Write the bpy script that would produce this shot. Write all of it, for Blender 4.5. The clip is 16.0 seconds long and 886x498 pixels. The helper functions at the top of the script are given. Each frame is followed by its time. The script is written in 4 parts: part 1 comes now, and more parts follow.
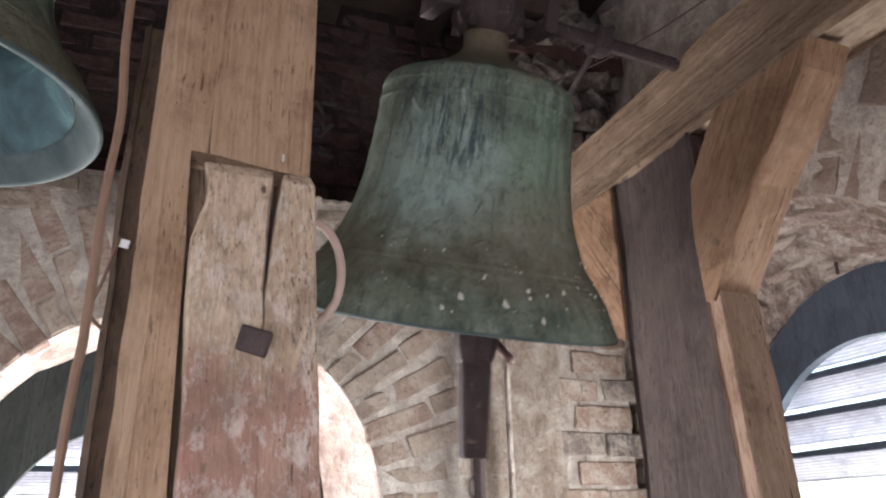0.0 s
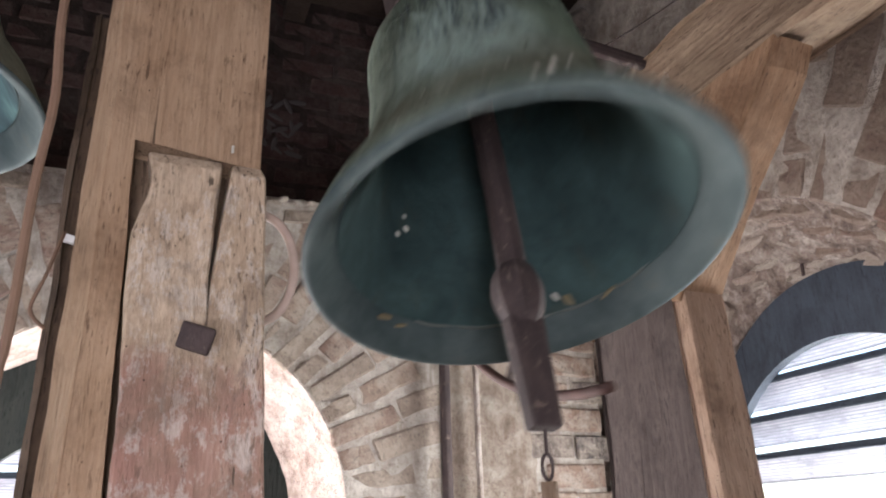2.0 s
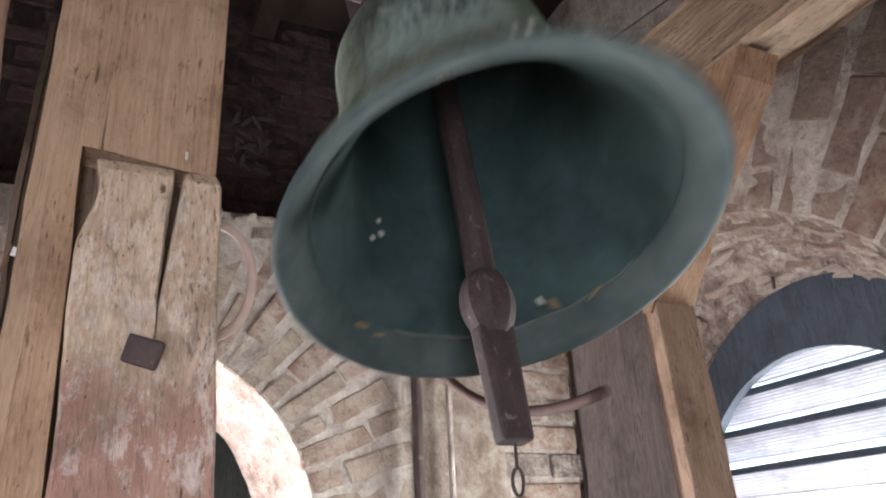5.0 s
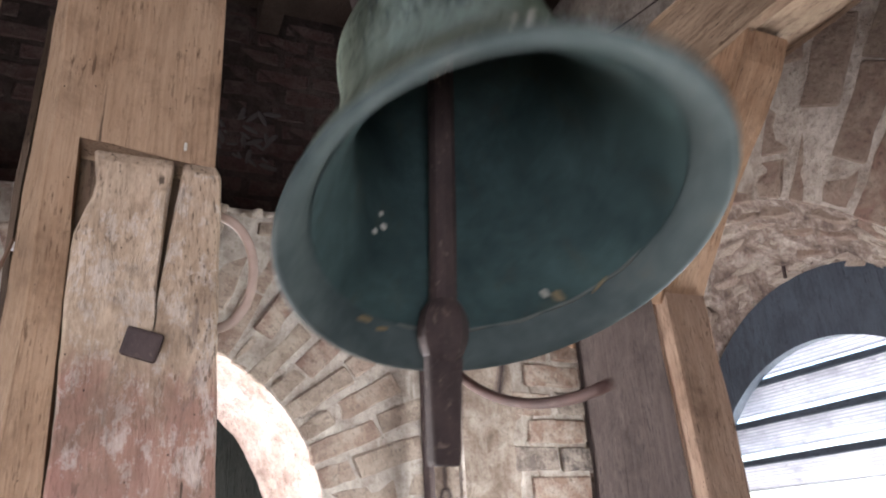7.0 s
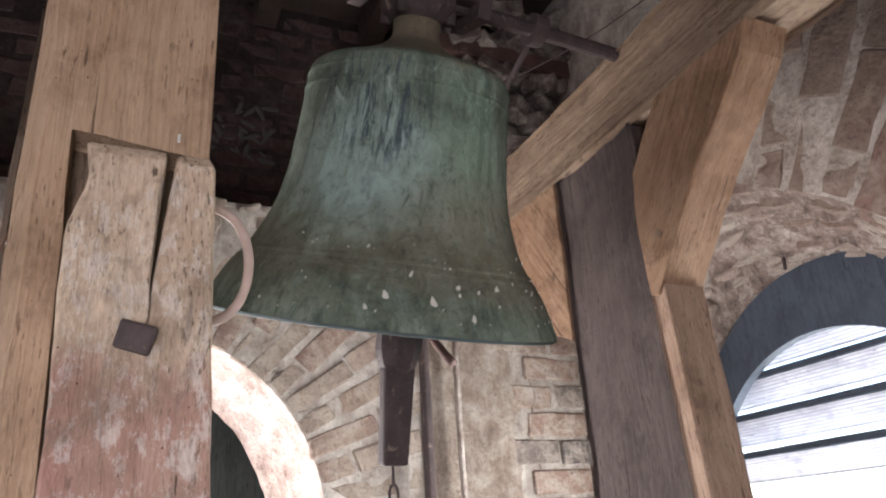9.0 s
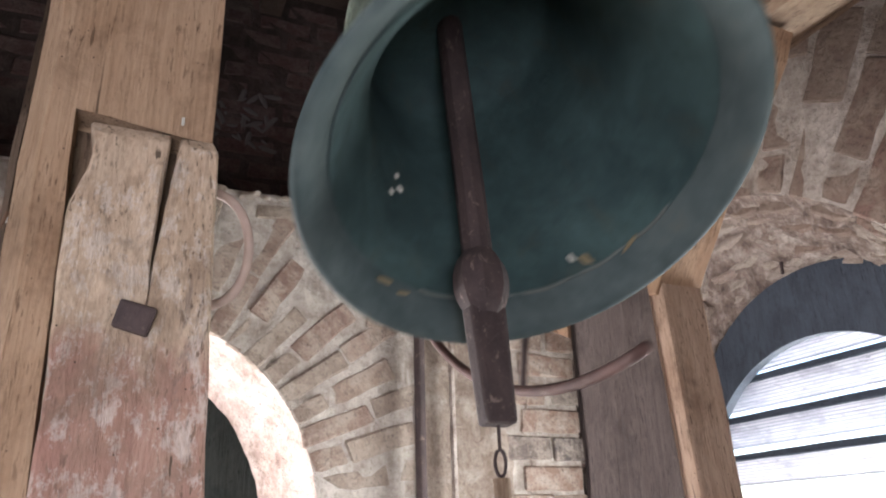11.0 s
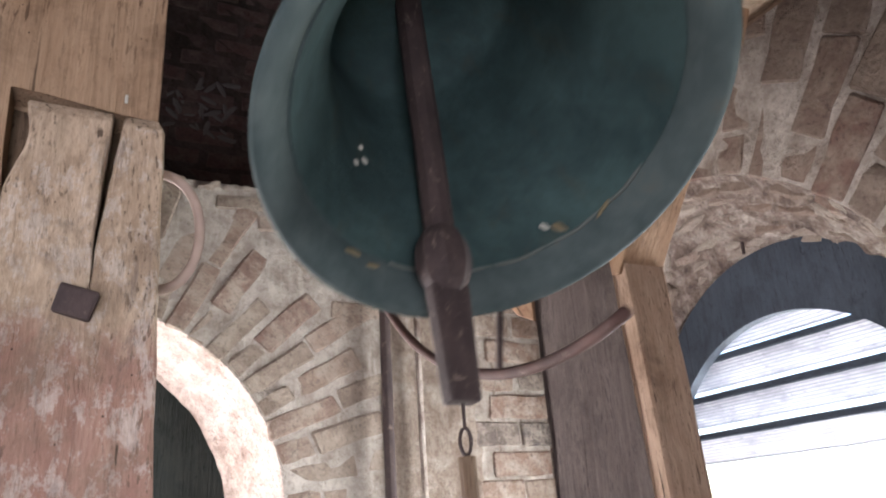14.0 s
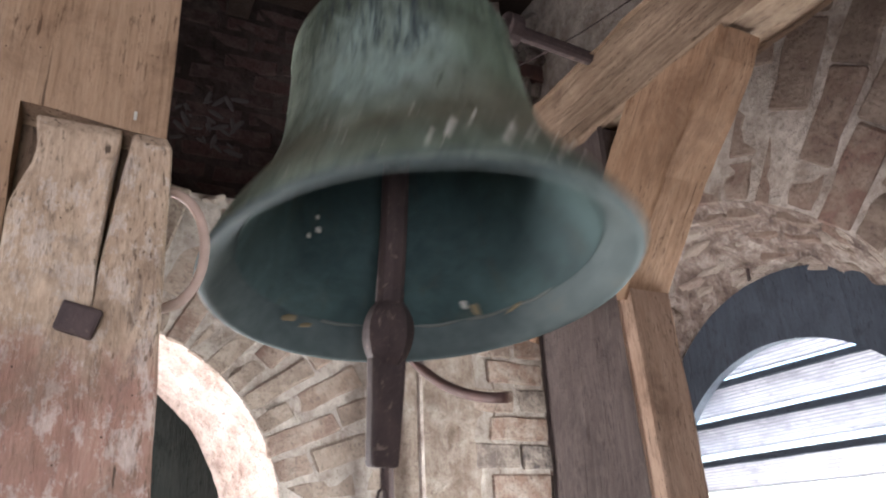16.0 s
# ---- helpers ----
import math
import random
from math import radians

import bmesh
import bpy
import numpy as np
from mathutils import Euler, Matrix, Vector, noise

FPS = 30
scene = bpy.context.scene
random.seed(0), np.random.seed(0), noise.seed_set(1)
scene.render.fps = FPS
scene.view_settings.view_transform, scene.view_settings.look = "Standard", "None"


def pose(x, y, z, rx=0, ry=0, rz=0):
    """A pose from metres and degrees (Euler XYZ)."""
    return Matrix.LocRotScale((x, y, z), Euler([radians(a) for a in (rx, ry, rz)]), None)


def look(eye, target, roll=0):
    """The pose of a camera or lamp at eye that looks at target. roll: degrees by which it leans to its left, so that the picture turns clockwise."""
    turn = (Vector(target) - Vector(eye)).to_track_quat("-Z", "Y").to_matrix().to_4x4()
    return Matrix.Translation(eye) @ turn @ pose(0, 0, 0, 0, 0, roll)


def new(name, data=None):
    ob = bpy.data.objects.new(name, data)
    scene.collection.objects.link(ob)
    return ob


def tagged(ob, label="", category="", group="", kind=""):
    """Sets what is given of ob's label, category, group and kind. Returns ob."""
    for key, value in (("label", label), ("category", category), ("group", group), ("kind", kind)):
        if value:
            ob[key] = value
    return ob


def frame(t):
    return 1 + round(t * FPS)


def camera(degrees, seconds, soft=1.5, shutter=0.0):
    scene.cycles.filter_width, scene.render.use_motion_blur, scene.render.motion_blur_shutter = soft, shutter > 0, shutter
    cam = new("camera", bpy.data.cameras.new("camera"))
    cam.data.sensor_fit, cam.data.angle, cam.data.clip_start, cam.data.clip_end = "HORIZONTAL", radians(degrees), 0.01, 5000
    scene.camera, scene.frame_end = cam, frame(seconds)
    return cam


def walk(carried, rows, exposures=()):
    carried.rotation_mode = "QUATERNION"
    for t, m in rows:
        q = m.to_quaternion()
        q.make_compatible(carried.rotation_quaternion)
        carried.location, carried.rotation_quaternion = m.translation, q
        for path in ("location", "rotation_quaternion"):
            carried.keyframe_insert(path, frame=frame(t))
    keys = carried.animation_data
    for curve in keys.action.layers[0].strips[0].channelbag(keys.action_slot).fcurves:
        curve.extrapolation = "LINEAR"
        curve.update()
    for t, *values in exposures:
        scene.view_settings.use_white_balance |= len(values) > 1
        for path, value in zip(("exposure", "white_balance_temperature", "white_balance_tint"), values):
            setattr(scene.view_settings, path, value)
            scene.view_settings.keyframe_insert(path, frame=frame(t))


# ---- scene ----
cam = camera(62.0, 16.0, 2.0, 0.5)
UNIT = 0.68  # the plan below is drawn in units of 0.68 m
METRES, EYE, TILT, LEAN, TURN = 0.42 * UNIT, 1.6 * UNIT, 20.6, 1.0, -20.0
ROWS = [
    (0.0, 0.0, 0.0, 0.0, 0.0, -0.0, -0.0),
    (0.5, 0.0552, 0.0414, -0.0226, -0.66, -0.23, 0.38),
    (1.0, 0.0691, 0.068, -0.0292, -1.11, -0.03, 0.09),
    (1.5, 0.0869, 0.098, -0.0343, -1.57, 0.25, 0.29),
    (2.0, 0.1042, 0.115, -0.0458, -1.89, 0.33, -0.15),
    (2.5, 0.1249, 0.0857, -0.0247, -2.54, 0.75, -0.39),
    (3.0, 0.1556, 0.1283, -0.0523, -3.42, 1.59, 0.21),
    (3.5, 0.1597, 0.15, -0.0536, -3.89, 1.92, 0.14),
    (4.0, 0.1648, 0.1801, -0.0731, -4.02, 1.95, 0.11),
    (6.5, 0.1897, 0.2826, -0.1251, -3.14, 1.72, 0.84),
    (7.0, 0.2011, 0.2933, -0.1334, -3.05, 1.6, 0.95),
    (7.5, 0.1986, 0.298, -0.1335, -3.01, 1.44, 1.04),
    (8.0, 0.1967, 0.3061, -0.1349, -2.93, 1.32, 0.96),
    (8.5, 0.205, 0.3152, -0.1467, -2.95, 1.28, 1.14),
    (9.0, 0.2213, 0.3214, -0.1521, -3.01, 1.2, 1.3),
    (11.5, 0.2071, 0.3145, -0.1733, -3.47, 0.7, -1.1),
    (12.0, 0.2118, 0.3592, -0.1923, -3.98, 0.59, -1.21),
    (12.5, 0.2379, 0.4022, -0.2131, -4.23, 0.54, -0.77),
    (13.0, 0.306, 0.4274, -0.2665, -4.72, 0.41, 1.17),
    (13.5, 0.2979, 0.4131, -0.2568, -5.31, 0.1, 1.06),
    (14.0, 0.2642, 0.3881, -0.2345, -5.67, 0.17, 0.6),
    (14.5, 0.283, 0.3811, -0.2164, -5.9, 0.66, 0.47),
    (15.0, 0.2842, 0.4006, -0.2361, -6.24, 1.12, -0.02),
    (15.5, 0.275, 0.4383, -0.2538, -6.03, 1.23, -0.21),
    (16.0, 0.2496, 0.4167, -0.1996, -5.48, 1.46, -0.73),
]
walk(cam, [(t, pose(0, 0, EYE, TILT, LEAN, TURN) @ pose(METRES * x, METRES * y, METRES * z, 90 + pitch, roll, yaw)) for t, x, y, z, yaw, pitch, roll in ROWS],
     [(0.0, 1.88), (3.5, 2.0), (9.0, 2.05), (16.0, 2.0)])

# ---- world, sun, lights ----
world = bpy.data.worlds.new("sky")
scene.world = world
world.use_nodes = True
wn = world.node_tree
sky = wn.nodes.new("ShaderNodeTexSky")
sky.sky_type = "NISHITA"
sky.sun_disc = False
sky.sun_elevation = radians(38)
sky.sun_rotation = radians(100)
sky.air_density, sky.dust_density, sky.ozone_density = 1.0, 0.4, 4.0
bg = next(n for n in wn.nodes if n.type == "BACKGROUND")
bg.inputs["Strength"].default_value = 0.15
wn.links.new(sky.outputs["Color"], bg.inputs["Color"])
sun = new("sun", bpy.data.lights.new("sun", "SUN"))
sun.data.energy, sun.data.angle, sun.data.color = 4.0, radians(0.6), (1.0, 0.95, 0.88)
sun.matrix_world = look((9, -1.6, 8.6), (0, 0, 1.5))


def window_lamp(at, target, width, height, watts, tone=(1.0, 0.97, 0.93)):
    """The sky's light through an opening."""
    d = bpy.data.lights.new("window_light", "AREA")
    d.shape, d.size, d.size_y, d.energy, d.color = "RECTANGLE", width, height, watts, tone
    ob = new("window_light", d)
    ob.matrix_world = look(at, target)
    return ob


SOFT = (0.915, 0.88, 1.0)
window_lamp((-0.5, -2.0, 0.95), (-0.2, 3.0, 0.9), 1.2, 1.2, 15.5, SOFT)
window_lamp((-3.25, -0.2, 1.0), (2.0, 1.2, 1.0), 1.8, 1.3, 7.5, SOFT)
window_lamp((-3.25, 2.9, 0.9), (2.0, 2.6, 0.9), 1.8, 1.1, 7.5, SOFT)
# outside the louvres, then two added low in the same windows, unseen slats omitted
window_lamp((4.1, 2.6, 1.2), (0.0, 3.0, 1.9), 2.2, 2.2, 50, (0.95, 0.97, 1.0))
window_lamp((-0.1, 5.3, 1.1), (0.1, 1.0, 2.0), 2.2, 2.0, 34, (0.99, 0.95, 0.97))
# added to brighten the north reveal, then the wall corner and post
window_lamp((-0.12, 4.74, 0.85), (-0.05, 4.3, 1.6), 1.6, 0.9, 27, (0.99, 0.94, 0.97))
window_lamp((3.28, 2.64, 0.85), (2.6, 2.8, 1.3), 1.5, 0.9, 7, (0.99, 0.96, 0.99))


# ---- materials ----
class Mat:
    """A small node builder."""

    def __init__(self, name, rough=0.8, metal=0.0):
        self.m = bpy.data.materials.new(name)
        self.m.use_nodes = True
        self.t = self.m.node_tree
        self.b = self.t.nodes["Principled BSDF"]
        self.b.inputs["Roughness"].default_value = rough
        self.b.inputs["Metallic"].default_value = metal
        if rough > 0.6 and metal == 0.0:
            self.b.inputs["Specular IOR Level"].default_value = 0.22

    def node(self, kind, **values):
        n = self.t.nodes.new(kind)
        for k, v in values.items():
            n.inputs[k.replace("_", " ")].default_value = v
        return n

    def link(self, a, b):
        self.t.links.new(a, b)

    def coords(self, scale=(1, 1, 1), turn=(0, 0, 0), vary=False):
        c = self.node("ShaderNodeTexCoord")
        mp = self.node("ShaderNodeMapping")
        mp.inputs["Scale"].default_value = scale
        mp.inputs["Rotation"].default_value = turn
        out = c.outputs["Object"]
        if vary:
            info = self.node("ShaderNodeObjectInfo")
            mul = self.node("ShaderNodeVectorMath")
            mul.operation = "SCALE"
            mul.inputs[0].default_value = (13.0, 7.0, 5.0)
            self.link(info.outputs["Random"], mul.inputs["Scale"])
            add = self.node("ShaderNodeVectorMath")
            self.link(out, add.inputs[0])
            self.link(mul.outputs[0], add.inputs[1])
            out = add.outputs[0]
        self.link(out, mp.inputs["Vector"])
        return mp.outputs[0]

    def noise(self, vec, scale, detail=6.0, rough=0.6, distort=0.0):
        n = self.node("ShaderNodeTexNoise", Scale=scale, Detail=detail, Roughness=rough, Distortion=distort)
        self.link(vec, n.inputs["Vector"])
        return n.outputs["Fac"]

    def ramp(self, fac, stops):
        r = self.node("ShaderNodeValToRGB")
        el = r.color_ramp.elements
        while len(el) < len(stops):
            el.new(0.5)
        for e, (p, c) in zip(el, stops):
            e.position, e.color = p, (c if len(c) == 4 else (*c, 1))
        self.link(fac, r.inputs[0])
        return r.outputs["Color"]

    def mix(self, fac, a, b, blend="MIX"):
        n = self.node("ShaderNodeMix")
        n.data_type, n.blend_type = "RGBA", blend
        for sock, v in ((n.inputs[0], fac), (n.inputs[6], a), (n.inputs[7], b)):
            if isinstance(v, (int, float)):
                sock.default_value = v
            elif isinstance(v, tuple):
                sock.default_value = (*v, 1)
            else:
                self.link(v, sock)
        return n.outputs[2]

    def bump(self, height, strength=0.5, dist=0.01, chain=None):
        n = self.node("ShaderNodeBump", Strength=strength, Distance=dist)
        self.link(height, n.inputs["Height"])
        if chain is not None:
            self.link(chain, n.inputs["Normal"])
        self.link(n.outputs[0], self.b.inputs["Normal"])
        return n.outputs[0]

    def colour(self, c):
        if isinstance(c, tuple):
            self.b.inputs["Base Color"].default_value = (*c, 1)
        else:
            self.link(c, self.b.inputs["Base Color"])


def grey(v):
    return (v, v, v)


def wood(name, dark, mid, light, stain=None, stain_amount=0.0, stain_z=None, flake=None, ribs=False):
    """Old hewn timber, its grain along the object's z."""
    m = Mat(name, 0.85)
    g = m.noise(m.coords((11, 11, 0.9), vary=True), 3.0, 9, 0.7, 0.7)
    fine = m.noise(m.coords((70, 70, 3.0), vary=True), 2.5, 6, 0.7)
    patch = m.noise(m.coords((1, 1, 0.6), vary=True), 4.2, 9, 0.72, 0.3)
    col = m.ramp(g, [(0.2, dark), (0.46, mid), (0.8, light)])
    col = m.mix(m.ramp(fine, [(0.32, grey(0.5)), (0.6, grey(0.0))]), col, dark)
    col = m.mix(m.ramp(patch, [(0.42, grey(0.0)), (0.66, grey(0.7))]), col, light)
    if stain:
        s = m.noise(m.coords((1, 1, 0.45)), 5.0, 8, 0.7, 0.4)
        f = m.ramp(s, [(0.42, grey(0.0)), (0.62, grey(stain_amount))])
        if stain_z:
            c = m.node("ShaderNodeTexCoord")
            sep = m.node("ShaderNodeSeparateXYZ")
            m.link(c.outputs["Object"], sep.inputs[0])
            wob = m.node("ShaderNodeMath")
            wob.operation = "MULTIPLY_ADD"
            m.link(s, wob.inputs[0])
            wob.inputs[1].default_value = -0.5
            m.link(sep.outputs[2], wob.inputs[2])
            rng = m.node("ShaderNodeMapRange")
            rng.inputs["From Min"].default_value = stain_z - 0.25
            rng.inputs["From Max"].default_value = stain_z - 0.33
            m.link(wob.outputs[0], rng.inputs[0])
            keep = m.node("ShaderNodeMath")
            keep.operation = "MULTIPLY"
            m.link(rng.outputs[0], keep.inputs[0])
            m.link(m.ramp(s, [(0.25, grey(0.35)), (0.6, grey(stain_amount))]), keep.inputs[1])
            f = keep.outputs[0]
        col = m.mix(f, col, stain)
    if flake:
        fl = m.noise(m.coords((1, 1, 0.5)), 19.0, 9, 0.8, 0.1)
        col = m.mix(m.ramp(fl, [(0.52, grey(0.0)), (0.56, grey(0.45)), (0.70, grey(0.75))]), col, flake)
        dk = m.noise(m.coords((1.6, 1.6, 0.35), (0.3, 0.2, 0.1)), 8.0, 8, 0.75, 0.5)
        col = m.mix(m.ramp(dk, [(0.56, grey(0.0)), (0.68, grey(0.7))]), col, (0.13, 0.115, 0.11))
    dirty = m.noise(m.coords((1.2, 1.2, 0.8), (0.4, 0.1, 0.7), vary=True), 4.5, 9, 0.72, 0.4)
    col = m.mix(m.ramp(dirty, [(0.5, grey(0.0)), (0.64, grey(0.6))]), col, tuple(v * 0.8 for v in dark))
    crack = m.noise(m.coords((38, 38, 0.55), vary=True), 1.3, 4, 0.5, 0.15)
    ck = m.ramp(crack, [(0.28, grey(0.9)), (0.312, grey(0.0))])
    col = m.mix(ck, col, tuple(v * 0.3 for v in dark))
    fleck = m.noise(m.coords((95, 95, 14), vary=True), 1.6, 4, 0.6)
    zone = m.noise(m.coords((2, 2, 1), (0.2, 0.5, 0.1), vary=True), 5.0, 4, 0.6)
    spots = m.mix(1.0, m.ramp(fleck, [(0.36, grey(0.9)), (0.43, grey(0.0))]), m.ramp(zone, [(0.42, grey(0.15)), (0.6, grey(1.0))]), "MULTIPLY")
    col = m.mix(spots, col, tuple(v * 0.55 for v in dark))
    worm = m.node("ShaderNodeTexVoronoi", Scale=55.0)
    m.link(m.coords((1, 1, 0.7), vary=True), worm.inputs["Vector"])
    hole = m.ramp(worm.outputs["Distance"], [(0.06, grey(1.0)), (0.1, grey(0.0))])
    few = m.ramp(m.noise(m.coords((1, 1, 1), vary=True), 9.0, 2), [(0.52, grey(0.0)), (0.56, grey(1.0))])
    col = m.mix(m.mix(1.0, hole, few, "MULTIPLY"), col, tuple(v * 0.25 for v in dark))
    m.colour(col)
    if ribs:
        w = m.node("ShaderNodeTexWave", Scale=15.0, Distortion=1.2, Detail=2.0)
        m.link(m.coords((1, 1, 0.05)), w.inputs["Vector"])
        col = m.mix(m.ramp(w.outputs["Fac"], [(0.15, grey(0.75)), (0.5, grey(0.0))]), col, dark)
        m.colour(col)
    n = m.bump(g, 0.55, 0.014)
    n = m.bump(crack, 0.5, 0.01, n)
    m.bump(fine, 0.6, 0.004, n)
    return m.m


def masonry(name, tones, dirt, dust, big=2.2):
    m = Mat(name, 0.92)
    info = m.node("ShaderNodeObjectInfo")
    col = m.ramp(info.outputs["Random"], [(i / max(1, len(tones) - 1), c) for i, c in enumerate(tones)])
    co = m.coords(vary=True)
    a = m.noise(co, big * 4, 8, 0.7)
    b = m.noise(co, 45, 5, 0.7)
    col = m.mix(m.ramp(a, [(0.42, grey(0.0)), (0.62, grey(0.8))]), col, dust)
    lime = m.noise(m.coords((1, 1, 1), (0.3, 0.2, 0.5), vary=True), 9, 9, 0.78, 0.4)
    col = m.mix(m.ramp(lime, [(0.56, grey(0.0)), (0.64, grey(0.4))]), col, tuple(min(1, v * 1.3) for v in dust))
    col = m.mix(m.ramp(b, [(0.32, grey(0.6)), (0.48, grey(0.0))]), col, dirt)
    pit = m.noise(co, 19, 7, 0.75, 0.8)
    col = m.mix(m.ramp(pit, [(0.31, grey(0.7)), (0.38, grey(0.0))]), col, tuple(v * 0.5 for v in dirt))
    col = m.mix(m.ramp(pit, [(0.62, grey(0.0)), (0.72, grey(0.55))]), col, tuple(min(1, v * 1.35) for v in dust))
    m.colour(col)
    n = m.bump(a, 0.6, 0.03)
    n = m.bump(pit, 0.6, 0.02, n)
    m.bump(b, 0.6, 0.008, n)
    return m.m


def plaster(name, base, light, dark, scale=1.0):
    m = Mat(name, 0.95)
    co = m.coords()
    a = m.noise(co, 2.3 * scale, 8, 0.65, 0.2)
    b = m.noise(co, 14 * scale, 8, 0.75)
    c = m.noise(m.coords((3, 3, 0.7)), 3 * scale, 6, 0.65)
    col = m.ramp(a, [(0.3, dark), (0.5, base), (0.68, light)])
    col = m.mix(m.ramp(b, [(0.3, grey(0.7)), (0.52, grey(0.0))]), col, dark)
    col = m.mix(m.ramp(c, [(0.5, grey(0.0)), (0.7, grey(0.5))]), col, light)
    pit = m.noise(co, 24 * scale, 7, 0.75, 1.0)
    col = m.mix(m.ramp(pit, [(0.32, grey(0.9)), (0.40, grey(0.0))]), col, tuple(v * 0.4 for v in dark))
    col = m.mix(m.ramp(pit, [(0.6, grey(0.0)), (0.7, grey(0.6))]), col, light)
    m.colour(col)
    n = m.bump(a, 0.7, 0.08)
    m.bump(b, 0.8, 0.025, n)
    return m.m


def bronze(name, inner=False):
    m = Mat(name, 0.78, 0.0)
    co = m.coords()
    a = m.noise(co, 5.5, 8, 0.65, 0.3)
    b = m.noise(co, 38, 6, 0.75)
    streak = m.noise(m.coords((9, 9, 0.9)), 1.6, 7, 0.65, 0.3)
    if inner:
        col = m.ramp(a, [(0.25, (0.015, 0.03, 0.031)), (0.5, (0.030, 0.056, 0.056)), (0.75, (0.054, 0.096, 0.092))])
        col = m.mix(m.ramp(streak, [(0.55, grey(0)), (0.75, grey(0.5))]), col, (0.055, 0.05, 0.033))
    else:
        col = m.ramp(a, [(0.27, (0.075, 0.09, 0.066)), (0.48, (0.155, 0.19, 0.142)), (0.72, (0.27, 0.325, 0.262))])
        fine = m.noise(m.coords((1, 1, 0.55)), 17, 8, 0.72, 0.7)
        run = m.noise(m.coords((13, 13, 1.3), (0.0, 0.0, 0.6)), 1.5, 7, 0.7, 0.8)
        col = m.mix(m.ramp(streak, [(0.52, grey(0.0)), (0.7, grey(0.55))]), col, (0.26, 0.355, 0.30))
        col = m.mix(m.ramp(streak, [(0.36, grey(0.75)), (0.48, grey(0.0))]), col, (0.055, 0.082, 0.062))
        col = m.mix(m.ramp(run, [(0.60, grey(0.0)), (0.68, grey(0.55))]), col, (0.045, 0.07, 0.075))

        def patch(centre, spread, inner, outer):
            """How near a place on the bell lies to a centre, broken up by the crust."""
            g = m.node("ShaderNodeTexGradient")
            g.gradient_type = "SPHERICAL"
            m.link(m.coords(tuple(1 / v for v in spread)), g.inputs["Vector"])
            g.inputs["Vector"].links[0].from_node.inputs["Location"].default_value = tuple(-c / v for c, v in zip(centre, spread))
            mul = m.node("ShaderNodeMath")
            mul.operation = "MULTIPLY"
            m.link(m.ramp(g.outputs["Fac"], [(0.0, grey(0.0)), (0.55, grey(1.0))]), mul.inputs[0])
            m.link(m.ramp(fine, [(0.36, grey(outer)), (0.6, grey(inner))]), mul.inputs[1])
            return mul.outputs[0]

        col = m.mix(patch((-0.22, -0.30, -0.64), (0.26, 0.3, 0.27), 0.85, 0.15), col, (0.31, 0.415, 0.38))
        col = m.mix(patch((0.06, -0.36, -0.55), (0.16, 0.3, 0.30), 0.6, 0.1), col, (0.19, 0.275, 0.20))
        col = m.mix(patch((0.22, -0.38, -0.83), (0.50, 0.5, 0.22), 0.7, 0.35), col, (0.21, 0.19, 0.135))
        col = m.mix(patch((0.0, -0.3, -0.38), (0.55, 0.55, 0.17), 0.1, 0.7), col, (0.06, 0.08, 0.06))
        col = m.mix(m.ramp(fine, [(0.32, grey(0.7)), (0.43, grey(0.0))]), col, (0.06, 0.078, 0.058))
        col = m.mix(m.ramp(fine, [(0.58, grey(0.0)), (0.70, grey(0.6))]), col, (0.33, 0.43, 0.375))
        blot = m.node("ShaderNodeTexGradient")
        blot.gradient_type = "SPHERICAL"
        m.link(m.coords((6.2, 2.2, 4.6)), blot.inputs["Vector"])
        place = blot.inputs["Vector"].links[0].from_node
        place.inputs["Location"].default_value = (1.27, 0.62, 2.12)
        wash = m.noise(m.coords((36, 36, 4.2), (0.0, 0.12, 0.3)), 1.4, 9, 0.78, 0.6)
        dark = m.node("ShaderNodeMath")
        dark.operation = "MULTIPLY"
        m.link(m.ramp(blot.outputs["Fac"], [(0.0, grey(0.0)), (0.35, grey(1.0))]), dark.inputs[0])
        m.link(m.ramp(wash, [(0.49, grey(0.0)), (0.57, grey(0.85))]), dark.inputs[1])
        pale = m.node("ShaderNodeMath")
        pale.operation = "MULTIPLY"
        m.link(m.ramp(blot.outputs["Fac"], [(0.0, grey(0.0)), (0.4, grey(0.8))]), pale.inputs[0])
        m.link(m.ramp(wash, [(0.33, grey(0.9)), (0.42, grey(0.0))]), pale.inputs[1])
        col = m.mix(pale.outputs[0], col, (0.38, 0.46, 0.42))
        col = m.mix(dark.outputs[0], col, (0.04, 0.056, 0.068))
        c = m.node("ShaderNodeTexCoord")
        sep = m.node("ShaderNodeSeparateXYZ")
        m.link(c.outputs["Object"], sep.inputs[0])
        wob = m.node("ShaderNodeMath")
        wob.operation = "MULTIPLY_ADD"
        m.link(a, wob.inputs[0])
        wob.inputs[1].default_value = 0.35
        m.link(sep.outputs[2], wob.inputs[2])
        rng = m.node("ShaderNodeMapRange")
        rng.inputs["From Min"].default_value, rng.inputs["From Max"].default_value = -0.58, -0.74
        m.link(wob.outputs[0], rng.inputs[0])
        rng2 = m.node("ShaderNodeMapRange")
        rng2.inputs["From Min"].default_value, rng2.inputs["From Max"].default_value = -0.88, -0.80
        m.link(wob.outputs[0], rng2.inputs[0])
        both = m.node("ShaderNodeMath")
        both.operation = "MULTIPLY"
        m.link(rng.outputs[0], both.inputs[0])
        m.link(rng2.outputs[0], both.inputs[1])
        less = m.node("ShaderNodeMath")
        less.operation = "MULTIPLY"
        m.link(both.outputs[0], less.inputs[0])
        less.inputs[1].default_value = 0.5
        col = m.mix(less.outputs[0], col, (0.13, 0.105, 0.065))
